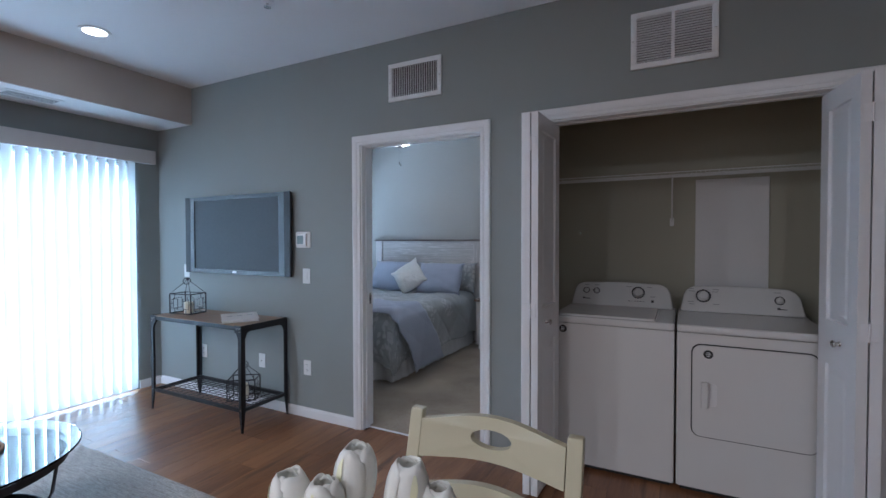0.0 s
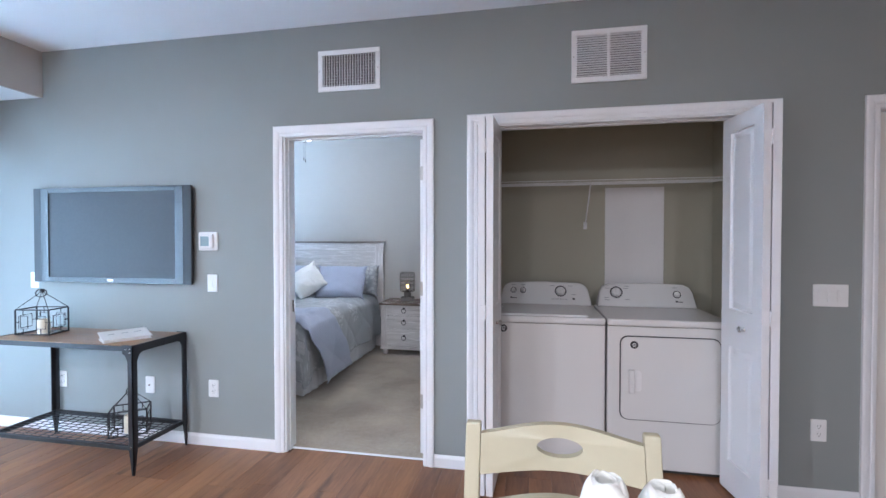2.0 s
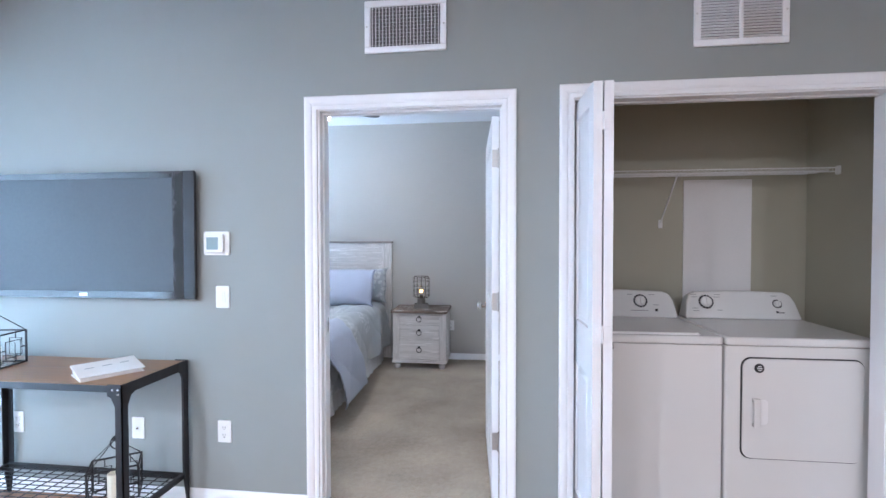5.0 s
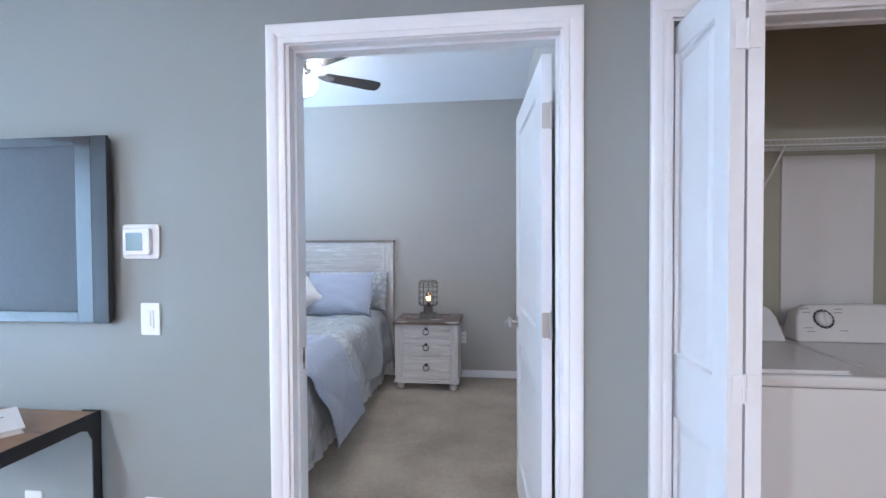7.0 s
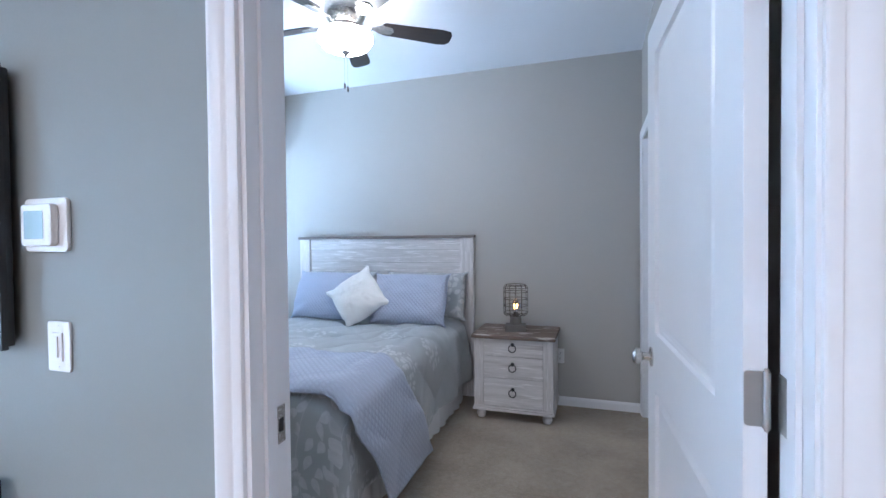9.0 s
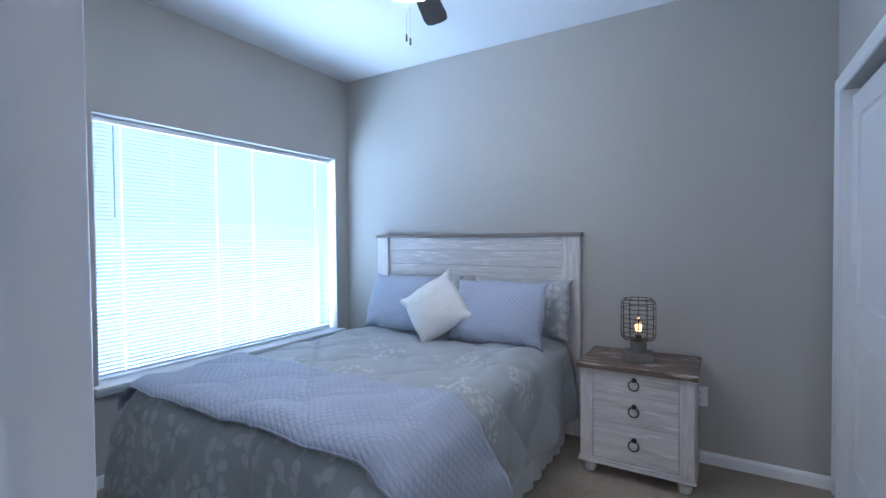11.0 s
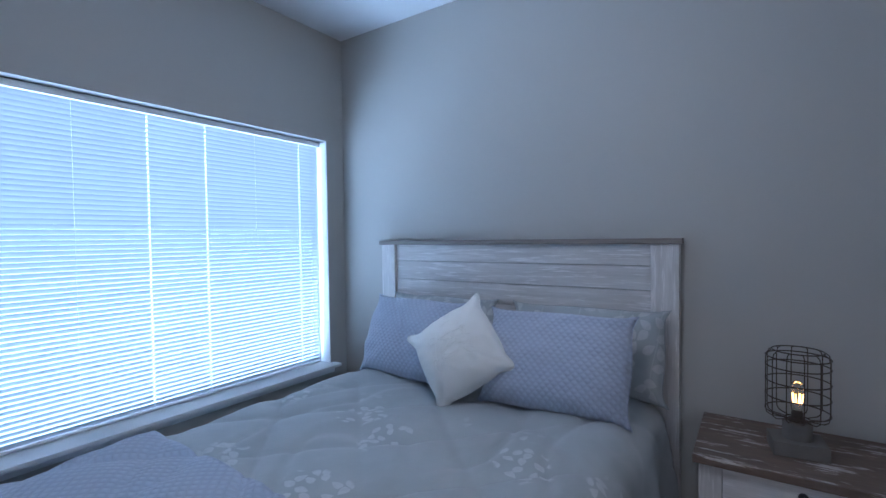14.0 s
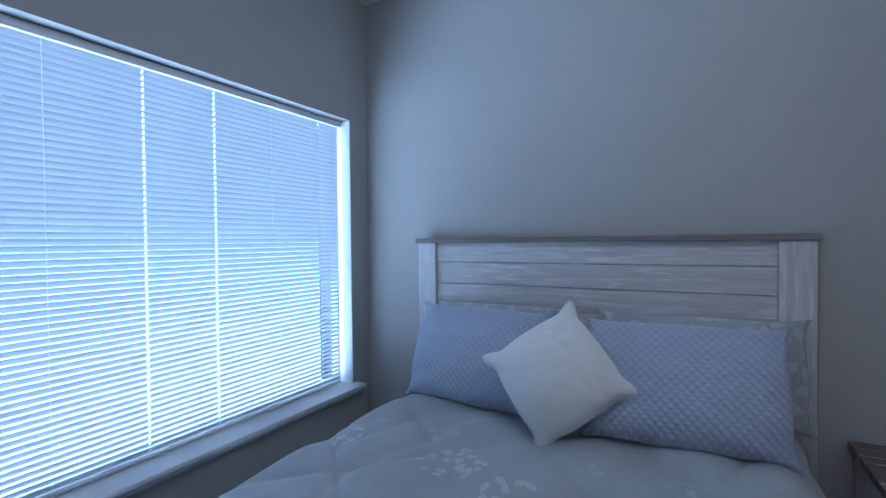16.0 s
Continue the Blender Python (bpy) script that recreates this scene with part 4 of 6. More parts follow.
def vent(name, x0, x1, z0, z1, label, columns, slats, tilt, upright):
    th = thing(name, ((x0 + x1) / 2, WALL, z0), label, "vent")
    w, h = x1 - x0, z1 - z0
    fr = 0.030
    # dark sheet paints the shade seen between the louvres
    part("backing", boxes((-w / 2 + fr - 0.004, w / 2 - fr + 0.004, -0.0035, -0.001, fr - 0.004, h - fr + 0.004)), M_VENTSHADE, th, smooth=False)
    part("frame", boxes((-w / 2, w / 2, -0.014, -0.0005, 0, fr), (-w / 2, w / 2, -0.014, -0.0005, h - fr, h), (-w / 2, -w / 2 + fr, -0.0138, -0.0005, fr + 0.0002, h - fr - 0.0002), (w / 2 - fr, w / 2, -0.0138, -0.0005, fr + 0.0002, h - fr - 0.0002), bevel=0.003), M_VENT, th)
    if columns > 1:
        part("mullion", boxes((-0.008, 0.008, -0.0135, -0.004, fr, h - fr)), M_VENT, th, smooth=False)
    first = None
    for c in range(columns):
        a = -w / 2 + fr + c * (w - 2 * fr) / columns + (0.008 if columns > 1 and c else 0)
        b = -w / 2 + fr + (c + 1) * (w - 2 * fr) / columns - (0.008 if columns > 1 and c == 0 else 0)
        for i in range(slats):
            z = fr + (i + 0.5) * (h - 2 * fr) / slats
            m = pose((a + b) / 2, -0.009, z, tilt, 0, 0)
            if first is None:
                ln = b - a
                first = part("slat", boxes((-ln / 2, ln / 2, -0.006, 0.006, -0.0006, 0.0006)), M_VENT, th, smooth=False)
                first.matrix_basis = m
            else:
                again(first, m)
    for i in range(upright):
        x = -w / 2 + fr + (i + 0.5) * (w - 2 * fr) / upright
        part("blade", boxes((x - 0.0012, x + 0.0012, -0.0125, -0.004, fr, h - fr)), M_VENT, th, smooth=False)
    for x in (-w / 2 + 0.012, w / 2 - 0.012):
        part("screw", lathe([(0.0, -0.0142), (0.004, -0.0142), (0.003, -0.0155), (0.0, -0.016)], 8, "y", (x, 0, h / 2)), M_CHROME, th)


vent("supply_vent", -1.668, -1.260, 2.320, 2.575, "white supply register above the bedroom doorway", 1, 11, 25, 20)
vent("return_vent", -0.122, 0.281, 2.275, 2.570, "white return air grille with two louvred halves", 2, 18, -25, 0)
sv = thing("soffit_vent", (-4.05, 1.62, 2.416), "small white register under the soffit", "vent")
part("frame", boxes((-0.09, 0.09, -0.17, 0.17, -0.006, -0.0005), bevel=0.002), M_VENT, sv)
for i in range(9):
    # odd strips are coloured dark as the shade between the slats
    part("slat", boxes((-0.07 + i * 0.0165, -0.062 + i * 0.0165, -0.15, 0.15, -0.009, -0.0062)), M_VENTSHADE if i % 2 else M_VENT, sv, smooth=False)

# ---- switches, outlets, thermostat ----


def plate(name, x, z, w, label, category, kind, y=WALL, gangs=1):
    th = thing(name, (x, y, z), label, category)
    part("cover_plate", slab(rounded(-w / 2, w / 2, -0.058, 0.058, 0.006, 3), -0.0065, -0.0005, xz, bevel=0.0025), M_PLASTIC, th)
    for g in range(gangs):
        gx = (g - (gangs - 1) / 2) * 0.0462
        if kind == "switch":
            part("rocker", boxes((gx - 0.0165, gx + 0.0165, -0.0105, -0.0066, -0.033, 0.033), bevel=0.002), M_PLASTIC, th)
            part("lever", boxes((gx - 0.006, gx + 0.006, -0.0135, -0.0106, -0.024, 0.024), bevel=0.0014), M_PLASTIC, th)
        elif kind == "outlet":
            for dz in (-0.0205, 0.0205):
                part("socket", slab(rounded(gx - 0.0165, gx + 0.0165, dz - 0.0145, dz + 0.0145, 0.009, 4), -0.0085, -0.0066, xz), M_PLASTIC, th)
                for dx in (-0.0065, 0.0065):
                    part("slot", boxes((gx + dx - 0.0012, gx + dx + 0.0012, -0.0092, -0.0086, dz - 0.001, dz + 0.008)), M_SLOT, th, smooth=False)
                part("slot", boxes((gx - 0.0022, gx + 0.0022, -0.0092, -0.0086, dz - 0.010, dz - 0.006)), M_SLOT, th, smooth=False)
        else:
            part("jack", lathe([(0.0, -0.0066), (0.005, -0.0066), (0.005, -0.013), (0.0, -0.0132)], 10, "y", (gx, 0, 0)), M_CHROME, th)
    for dz in ((-0.048, 0.048) if kind != "outlet" else (0.0,)):
        part("screw", lathe([(0.0, -0.0064), (0.003, -0.0064), (0.002, -0.0075), (0.0, -0.0078)], 8, "y", (0, 0, dz)), M_PLASTIC, th)
    return th


plate("light_switch", -2.440, 1.098, 0.075, "white wall switch with a slide lever", "light switch", "switch")
plate("light_switch", -3.905, 1.095, 0.070, "white wall switch partly behind the television", "light switch", "switch")
plate("triple_switch", 1.186, 1.096, 0.163, "white triple rocker switch plate", "light switch", "switch", gangs=3)
plate("wall_outlet", -2.438, 0.388, 0.075, "white double wall outlet", "outlet", "outlet")
plate("wall_outlet", -3.668, 0.384, 0.072, "white double wall outlet behind the console table", "outlet", "outlet")
plate("wall_outlet", 1.140, 0.386, 0.075, "white double wall outlet", "outlet", "outlet")
plate("cable_plate", -2.935, 0.384, 0.072, "white cable jack plate behind the console table", "outlet", "jack")
plate("wall_outlet", -1.545, 0.40, 0.072, "white wall outlet beside the nightstand", "outlet", "outlet", y=BACK)
th = thing("thermostat", (-2.468, WALL, 1.378), "white square thermostat with grey display", "thermostat")
part("back_plate", slab(rounded(-0.072, 0.072, -0.062, 0.062, 0.012, 4), -0.010, -0.0005, xz, bevel=0.003), M_PLASTIC, th)
part("body", slab(rounded(-0.058, 0.046, -0.048, 0.048, 0.010, 4), -0.027, -0.0102, xz, bevel=0.004), M_PLASTIC, th)
part("display", slab(rounded(-0.044, 0.020, -0.032, 0.032, 0.003, 2), -0.0278, -0.0272, xz), M_LCD, th, "grey-green display", smooth=False)

# ---- television ----
TX0, TX1, TZ0, TZ1 = -3.850, -2.565, 1.088, 1.754
tv = thing("television", ((TX0 + TX1) / 2, WALL, TZ0), "black flat television mounted on the wall", "television")
w, h = TX1 - TX0, TZ1 - TZ0
part("back_shell", boxes((-w / 2 + 0.006, w / 2 - 0.006, -0.033, -0.016, 0.006, h - 0.006), bevel=0.005), M_TVSIDE, tv)
part("wall_mount", boxes((-0.25, 0.25, -0.0155, -0.0005, 0.15, 0.50)), M_BLACK, tv, smooth=False)
ex, fr_y, bz = 0.061, -0.0475, 0.061
for s in (-1, 1):
    x_out, x_mid, x_in = s * w / 2, s * (w / 2 - ex), s * (w / 2 - ex - 0.0012)
    part("side_bezel", boxes((min(x_out, x_mid), max(x_out, x_mid), fr_y, -0.0335, 0, h), bevel=0.0015), M_TVSIDE, tv, "satin black side panel")
    part("inner_bezel", boxes((min(x_in, x_in - s * bz), max(x_in, x_in - s * bz), fr_y + 0.0008, -0.0335, 0.001, h - 0.001), bevel=0.0012), M_TVGLOSS, tv, "glossy black bezel")
iw = w / 2 - ex - bz - 0.0017
part("top_bezel", boxes((-iw, iw, fr_y + 0.0008, -0.0335, h - 0.034, h - 0.001), bevel=0.0012), M_TVGLOSS, tv, "glossy black bezel")
part("bottom_bezel", boxes((-iw, iw, fr_y + 0.0008, -0.0335, 0.001, 0.038), bevel=0.0012), M_TVGLOSS, tv, "glossy black bezel")
part("screen", boxes((-iw, iw, -0.0385, -0.0337, 0.0385, h - 0.0345)), M_SCREEN, tv, "dark matt screen", smooth=False)
part("logo_bar", boxes((-0.024, 0.024, fr_y, fr_y + 0.0006, 0.012, 0.027)), M_PLASTIC, tv, smooth=False)

# ---- console table ----
table = thing("console_table", (-3.695, 2.245, 0.0), "industrial console table with brown wooden top and black iron frame", "console table")
TW, TD, TH = 1.055, 0.415, 0.765
part("tabletop", boxes((-0.005, TW + 0.005, 0.004, TD - 0.004, TH - 0.018, TH), bevel=0.002), M_TABLETOP, table, "brown wood-grain top")
part("top_rail", boxes((0.0, TW, 0.0, 0.004, TH - 0.034, TH - 0.004), bevel=0.001), M_BLACK, table)
part("top_rail", boxes((0.0, TW, TD - 0.004, TD, TH - 0.034, TH - 0.004), bevel=0.001), M_BLACK, table)
for x in (-0.010, TW + 0.006):
    part("side_rail", boxes((x, x + 0.004, 0.004, TD - 0.004, TH - 0.045, TH + 0.002), bevel=0.001), M_BLACK, table)
for sx, x in ((1, -0.012), (-1, TW + 0.012)):
    for sy, y in ((1, -0.006), (-1, TD + 0.006)):
        prof = [(0, 0.0), (0.012, 0.0), (0.034, 0.17), (0.034, TH - 0.095), (0.052, TH - 0.055), (0.070, TH - 0.048), (0.070, TH + 0.003), (0, TH + 0.003)]
        bm = slab([(x + sx * a, z) for a, z in prof], y, y + sy * 0.005, xz)
        other = slab([(y + sy * a, z) for a, z in prof], x, x + sx * 0.005, yz)
        me = bpy.data.meshes.new("leg_half")
        other.to_mesh(me)
        other.free()
        bm.from_mesh(me)
        leg = part("leg", bm, M_BLACK, table, "black angle-iron leg", smooth=False)
        for rz_, ra in ((TH - 0.020, 0.018), (TH - 0.020, 0.044), (TH - 0.040, 0.018), (0.165, 0.016)):
            part("rivet", lathe([(0.0, 0.0), (0.0055, 0.0), (0.004, -0.003 * sy), (0.0, -0.004 * sy)], 8, "y", (x + sx * ra, y, rz_)), M_CHROME, leg)
sh = part("shelf_frame", boxes((0.0, TW, 0.0, 0.022, 0.145, 0.170), (0.0, TW, TD - 0.022, TD, 0.145, 0.170), (0.0, 0.022, 0.0225, TD - 0.0225, 0.145, 0.170), (TW - 0.022, TW, 0.0225, TD - 0.0225, 0.145, 0.170), bevel=0.002), M_BLACK, table, "black iron shelf frame")
for i in range(10):
    y = 0.05 + i * (TD - 0.1) / 9
    part("wire", rods([(0.02, y, 0.163), (TW - 0.02, y, 0.163)], r=0.0024), M_BLACK, sh)
for i in range(15):
    x = 0.06 + i * (TW - 0.12) / 14
    part("wire", rods([(x, 0.02, 0.158), (x, TD - 0.02, 0.158)], r=0.0024), M_BLACK, sh)


def lantern(at, rz, label, sx=0.22, sy=0.155, sz=0.165):
    th = thing("wire_lantern", at, label, "lantern", rz=rz, group="wire lanterns")
    hx, hy = sx / 2, sy / 2
    r = 0.0035
    for x in (-hx, hx):
        for y in (-hy, hy):
            part("post", boxes((x - r, x + r, y - r, y + r, 0.0, sz)), M_BLACK, th, smooth=False)
    for z in (0.004, sz):
        for y in (-hy, hy):
            part("rail", boxes((-hx, hx, y - r, y + r, z - r, z + r)), M_BLACK, th, smooth=False)
        for x in (-hx, hx):
            part("rail", boxes((x - r, x + r, -hy, hy, z - r, z + r)), M_BLACK, th, smooth=False)
    for y in (-hy, hy):
        for s in (-1, 1):
            a, b = s * hx * 0.25, s * hx * 0.80
            part("fret", rods([(a, y, sz * 0.25), (b, y, sz * 0.25), (b, y, sz * 0.75), (a, y, sz * 0.75), (a, y, sz * 0.25)], [(b, y, sz * 0.5), (s * hx, y, sz * 0.5)], [((a + b) / 2, y, sz * 0.75), ((a + b) / 2, y, sz)], [((a + b) / 2, y, 0.0), ((a + b) / 2, y, sz * 0.25)], r=0.0024, steps=5), M_BLACK, th)
    for x in (-hx, hx):
        a, b = -hy * 0.55, hy * 0.55
        part("fret", rods([(x, a, sz * 0.25), (x, b, sz * 0.25), (x, b, sz * 0.75), (x, a, sz * 0.75), (x, a, sz * 0.25)], [(x, b, sz * 0.5), (x, hy, sz * 0.5)], [(x, -hy, sz * 0.5), (x, a, sz * 0.5)], r=0.0024, steps=5), M_BLACK, th)
    ap = sz + 0.115
    for x in (-hx, hx):
        for y in (-hy, hy):
            part("roof_wire", rods([(x, y, sz), (0, 0, ap)], r=0.0022, steps=5), M_BLACK, th)
    part("finial", lathe([(0.0, ap - 0.008), (0.012, ap - 0.004), (0.014, ap + 0.006), (0.006, ap + 0.016), (0.0, ap + 0.018)], 12), M_BLACK, th)
    bm = bmesh.new()
    pts = [Vector(p) for p in ring_points(0, 0, 0, 0.028, "xz", 24)]
    mtx = Matrix.Translation((0.010, -0.018, ap - 0.010)) @ Matrix.Rotation(radians(35), 4, "Z") @ Matrix.Rotation(radians(-25), 4, "X")
    tube(bm, [mtx @ p for p in pts], 0.003, 6, closed=True)
    part("ring_handle", bm, M_BLACK, th)
    return th


def candle(at, r, h, label):
    th = thing("pillar_candle", at, label, "candle")
    part("wax", lathe([(0.0, 0.0), (r, 0.0), (r, h - 0.004), (r - 0.004, h), (r * 0.55, h - 0.004), (0.0, h - 0.006)], 20), M_WAX, th)
    part("wick", rods([(0, 0, h - 0.007), (0.001, 0, h + 0.008)], r=0.001, steps=5), M_SLOT, th)


ztop = TH + 0.0005
lantern((-3.545, 2.455, ztop), 10, "black wire lantern with candle on the console table")
candle((-3.535, 2.455, ztop), 0.034, 0.095, "short ivory pillar candle inside the lantern")
cup = thing("glass_candle_cup", (-3.475, 2.475, ztop), "clear glass candle cup inside the lantern", "candle cup")
part("cup", lathe([(0.0, 0.0), (0.030, 0.0), (0.032, 0.004), (0.034, 0.11), (0.032, 0.11), (0.030, 0.008), (0.0, 0.008)], 20), M_JAR, cup)
zsh = 0.1704
lantern((-2.835, 2.425, zsh), 35, "black wire lantern with candle on the lower wire shelf", 0.20, 0.15, 0.155)
candle((-2.835, 2.425, zsh), 0.034, 0.11, "ivory pillar candle inside the lower lantern")
book = thing("booklet", (-2.845, 2.405, ztop), "white ring-bound booklet lying on the console table", "booklet", rz=56)


def wedge(x0, x1, y0, y1, low, a, b):
    """A plate whose upper side rises from a at y0 to b at y1; low: the part of that height at which it begins."""
    bm = bmesh.new()
    v = box(bm, x0, x1, y0, y1, 0, 1)
    for i, p in enumerate(v):
        rise = a + (b - a) * (p.co.y - y0) / (y1 - y0)
        p.co.z = rise * (low if i < 4 else 1.0)
    bmesh.ops.bevel(bm, geom=bm.edges[:], offset=0.0022, segments=2, profile=0.5, affect="EDGES", clamp_overlap=True)
    return bm


part("back_cover", wedge(-0.125, 0.125, -0.085, 0.085, 0.0, 0.004, 0.0055), M_PAPER, book)
part("pages", wedge(-0.120, 0.120, -0.080, 0.080, 0.26, 0.016, 0.040), M_COTTON, book)
part("cover", wedge(-0.128, 0.128, -0.090, 0.090, 0.80, 0.021, 0.046), M_PAPER, book, "stiff white cover")
for i, x in enumerate((-0.07, 0.0, 0.07)):
    bm = boxes((x - 0.018, x + 0.018, -0.004, 0.004, 0.0, 0.0006))
    bmesh.ops.transform(bm, matrix=Matrix.Translation((0, 0.01 + 0.004 * i, 0.0358 + 0.0006 * i)) @ Matrix.Rotation(0.138, 4, "X"), verts=bm.verts[:])
    part("printed_bar", bm, M_GREYINK, book, smooth=False)

# ---- living room floor things ----
rug = solid("rug", slab(rounded(-3.42, -1.25, -0.9, 1.615, 0.02, 3), 0.001, 0.013, bevel=0.004), M_RUG, "grey woven rug under the coffee table", "rug", kind="thing")
ct = thing("coffee_table", (-2.605, 0.745, 0.0134), "round clear glass coffee table on black iron band legs", "coffee table")
GR = 0.465
glass_bm = lathe([(0.0, 0.428), (GR - 0.006, 0.428), (GR, 0.431), (GR, 0.435), (GR - 0.005, 0.4375), (0.0, 0.4375)], 80)
bmesh.ops.recalc_face_normals(glass_bm, faces=glass_bm.faces[:])
part("glass_top", glass_bm, M_GLASS, ct, "clear round glass top", smooth=False).visible_shadow = False
for nm, rad_, z_ in (("top_ring", 0.418, 0.372), ("lower_ring", 0.340, 0.085)):
    part(nm, lathe([(rad_ - 0.004, z_), (rad_, z_), (rad_ + 0.0005, z_ + 0.018), (rad_, z_ + 0.036), (rad_ - 0.004, z_ + 0.036), (rad_ - 0.0045, z_ + 0.018), (rad_ - 0.004, z_)], 64), M_BLACK, ct)
for i in range(4):
    a = radians(43 + 90 * i)
    c, s = math.cos(a), math.sin(a)
    path_ = ((0.416, 0.418), (0.414, 0.36), (0.398, 0.26), (0.352, 0.16), (0.335, 0.10), (0.350, 0.05), (0.392, 0.0))
    bm = bmesh.new()
    rings_ = []
    for r_, z_ in path_:
        rings_.append([bm.verts.new((c * (r_ + d) - s * w_, s * (r_ + d) + c * w_, z_)) for d, w_ in ((-0.011, -0.011), (-0.0048, -0.011), (-0.0048, 0.011), (-0.011, 0.011))])
    for p, q in zip(rings_, rings_[1:]):
        for k in range(4):
            bm.faces.new((p[k], p[(k + 1) % 4], q[(k + 1) % 4], q[k]))
    bm.faces.new(rings_[0])
    bm.faces.new(rings_[-1][::-1])
    leg = part("leg", bm, M_BLACK, ct)
    part("rivet", lathe([(0.0, 0.0), (0.005, 0.0), (0.004, 0.004), (0.0, 0.005)], 10, "z", (c * 0.4, s * 0.4, 0.4185 - 0.0005)), M_BLACK, leg)
    part("glass_pad", lathe([(0.0, 0.4182), (0.011, 0.4182), (0.011, 0.4278), (0.0, 0.4278)], 12, "z", (c * 0.408, s * 0.408, 0)), M_BLACK, ct)
mat_ = thing("woven_coaster", (-2.61, 0.79, 0.0134 + 0.438), "round brown woven placemat on the glass table", "placemat")
M_RATTAN = wooden("brown_rattan", (0.16, 0.09, 0.05), (0.42, 0.28, 0.18), rough=0.8, vary=0.0)
for k in range(9):
    r_ = 0.150 - k * 0.0165
    bm = bmesh.new()
    tube(bm, ring_points(0, 0, 0.0062, r_, "xy", 48), 0.0062, 8, closed=True)
    part("coil", bm, M_RATTAN, mat_)
part("backing", lathe([(0.0, 0.001), (0.150, 0.001), (0.150, 0.006), (0.0, 0.006)], 40), M_RATTAN, mat_)

# ---- dining chair, table, tulips ----
ch = thing("dining_chair", (-0.275, 0.86, 0.0), "cream painted wooden chair with an oval cut-out in its top rail", "dining chair")
hw = 0.213
for s in (-1, 1):
    bm = bmesh.new()
    prof = [(0.0, 0.02), (0.45, 0.07), (0.70, 0.135), (0.947, 0.195)]
    ring = []
    for z, y in prof:
        ring.append([bm.verts.new((s * (hw - 0.013) + dx, y + dy, z)) for dx, dy in ((-0.018, -0.011), (0.018, -0.011), (0.018, 0.015), (-0.018, 0.015))])
    for a, b in zip(ring, ring[1:]):
        for k in range(4):
            bm.faces.new((a[k], a[(k + 1) % 4], b[(k + 1) % 4], b[k]))
    bm.faces.new(ring[0][::-1])
    bm.faces.new(ring[-1])
    bmesh.ops.bevel(bm, geom=bm.edges[:], offset=0.005, segments=2, profile=0.5, affect="EDGES", clamp_overlap=True)
    part("back_post", bm, M_CREAM, ch)
    part("front_leg", boxes((s * (hw - 0.02) - 0.018, s * (hw - 0.02) + 0.018, -0.345, -0.309, 0.0, 0.43), bevel=0.004), M_CREAM, ch)
    part("side_rail", boxes((s * (hw - 0.018) - 0.010, s * (hw - 0.018) + 0.010, -0.3085, 0.055, 0.375, 0.43), bevel=0.003), M_CREAM, ch)


def chair_rail(z_low, z_high, y_low, hole, arch, nm, label=""):
    """A back rail with an arched top; hole: an oval through it."""
    x1 = hw - 0.032
    steps = 28
    bm = bmesh.new()

    def at(x, z, d):
        lean = 0.235
        bow = 0.020 * (1 - (x / x1) ** 2)
        return (x, y_low + (z - z_low) * lean + bow + d, z)
    loops = []
    for d in (-0.010, 0.010):
        outer, inner = [], []
        for i in range(2 * steps):
            a = 2 * math.pi * i / (2 * steps)
            c, s_ = math.cos(a), math.sin(a)
            m_ = max(abs(c), abs(s_))
            x, v = x1 * c / m_, s_ / m_
            bump_ = arch * math.cos(min(1, abs(x) / x1) * math.pi / 2) ** 1.3
            zt, zb = z_high + bump_, z_low + bump_ * 0.55
            mid, half = (zt + zb) / 2, (zt - zb) / 2
            outer.append(bm.verts.new(at(x, mid + half * v, d)))
            if hole:
                inner.append(bm.verts.new(at(0.052 * c, (z_low + z_high + arch * 1.55) / 2 + 0.021 * s_, d)))
        loops.append((outer, inner))
    k = 2 * steps
    (o0, i0), (o1, i1) = loops
    for i in range(k):
        j = (i + 1) % k
        bm.faces.new((o0[i], o0[j], o1[j], o1[i]))
        if hole:
            bm.faces.new((i0[i], i0[j], i1[j], i1[i]))
            bm.faces.new((o0[i], o0[j], i0[j], i0[i]))
            bm.faces.new((o1[i], o1[j], i1[j], i1[i]))
    if not hole:
        bm.faces.new(o0)
        bm.faces.new(o1)
    bmesh.ops.recalc_face_normals(bm, faces=bm.faces[:])
    return part(nm, bm, M_CREAM, ch, label)


chair_rail(0.838, 0.925, 0.168, True, 0.024, "top_rail", "arched top rail with an oval hand hole")
chair_rail(0.722, 0.775, 0.139, False, 0.022, "lower_rail")
part("seat", slab(rounded(-hw, hw, -0.36, 0.05, 0.03, 5), 0.4305, 0.455, bevel=0.008, segments=3), M_CREAM, ch)
part("front_rail", boxes((-hw + 0.04, hw - 0.04, -0.336, -0.318, 0.375, 0.43), bevel=0.003), M_CREAM, ch)

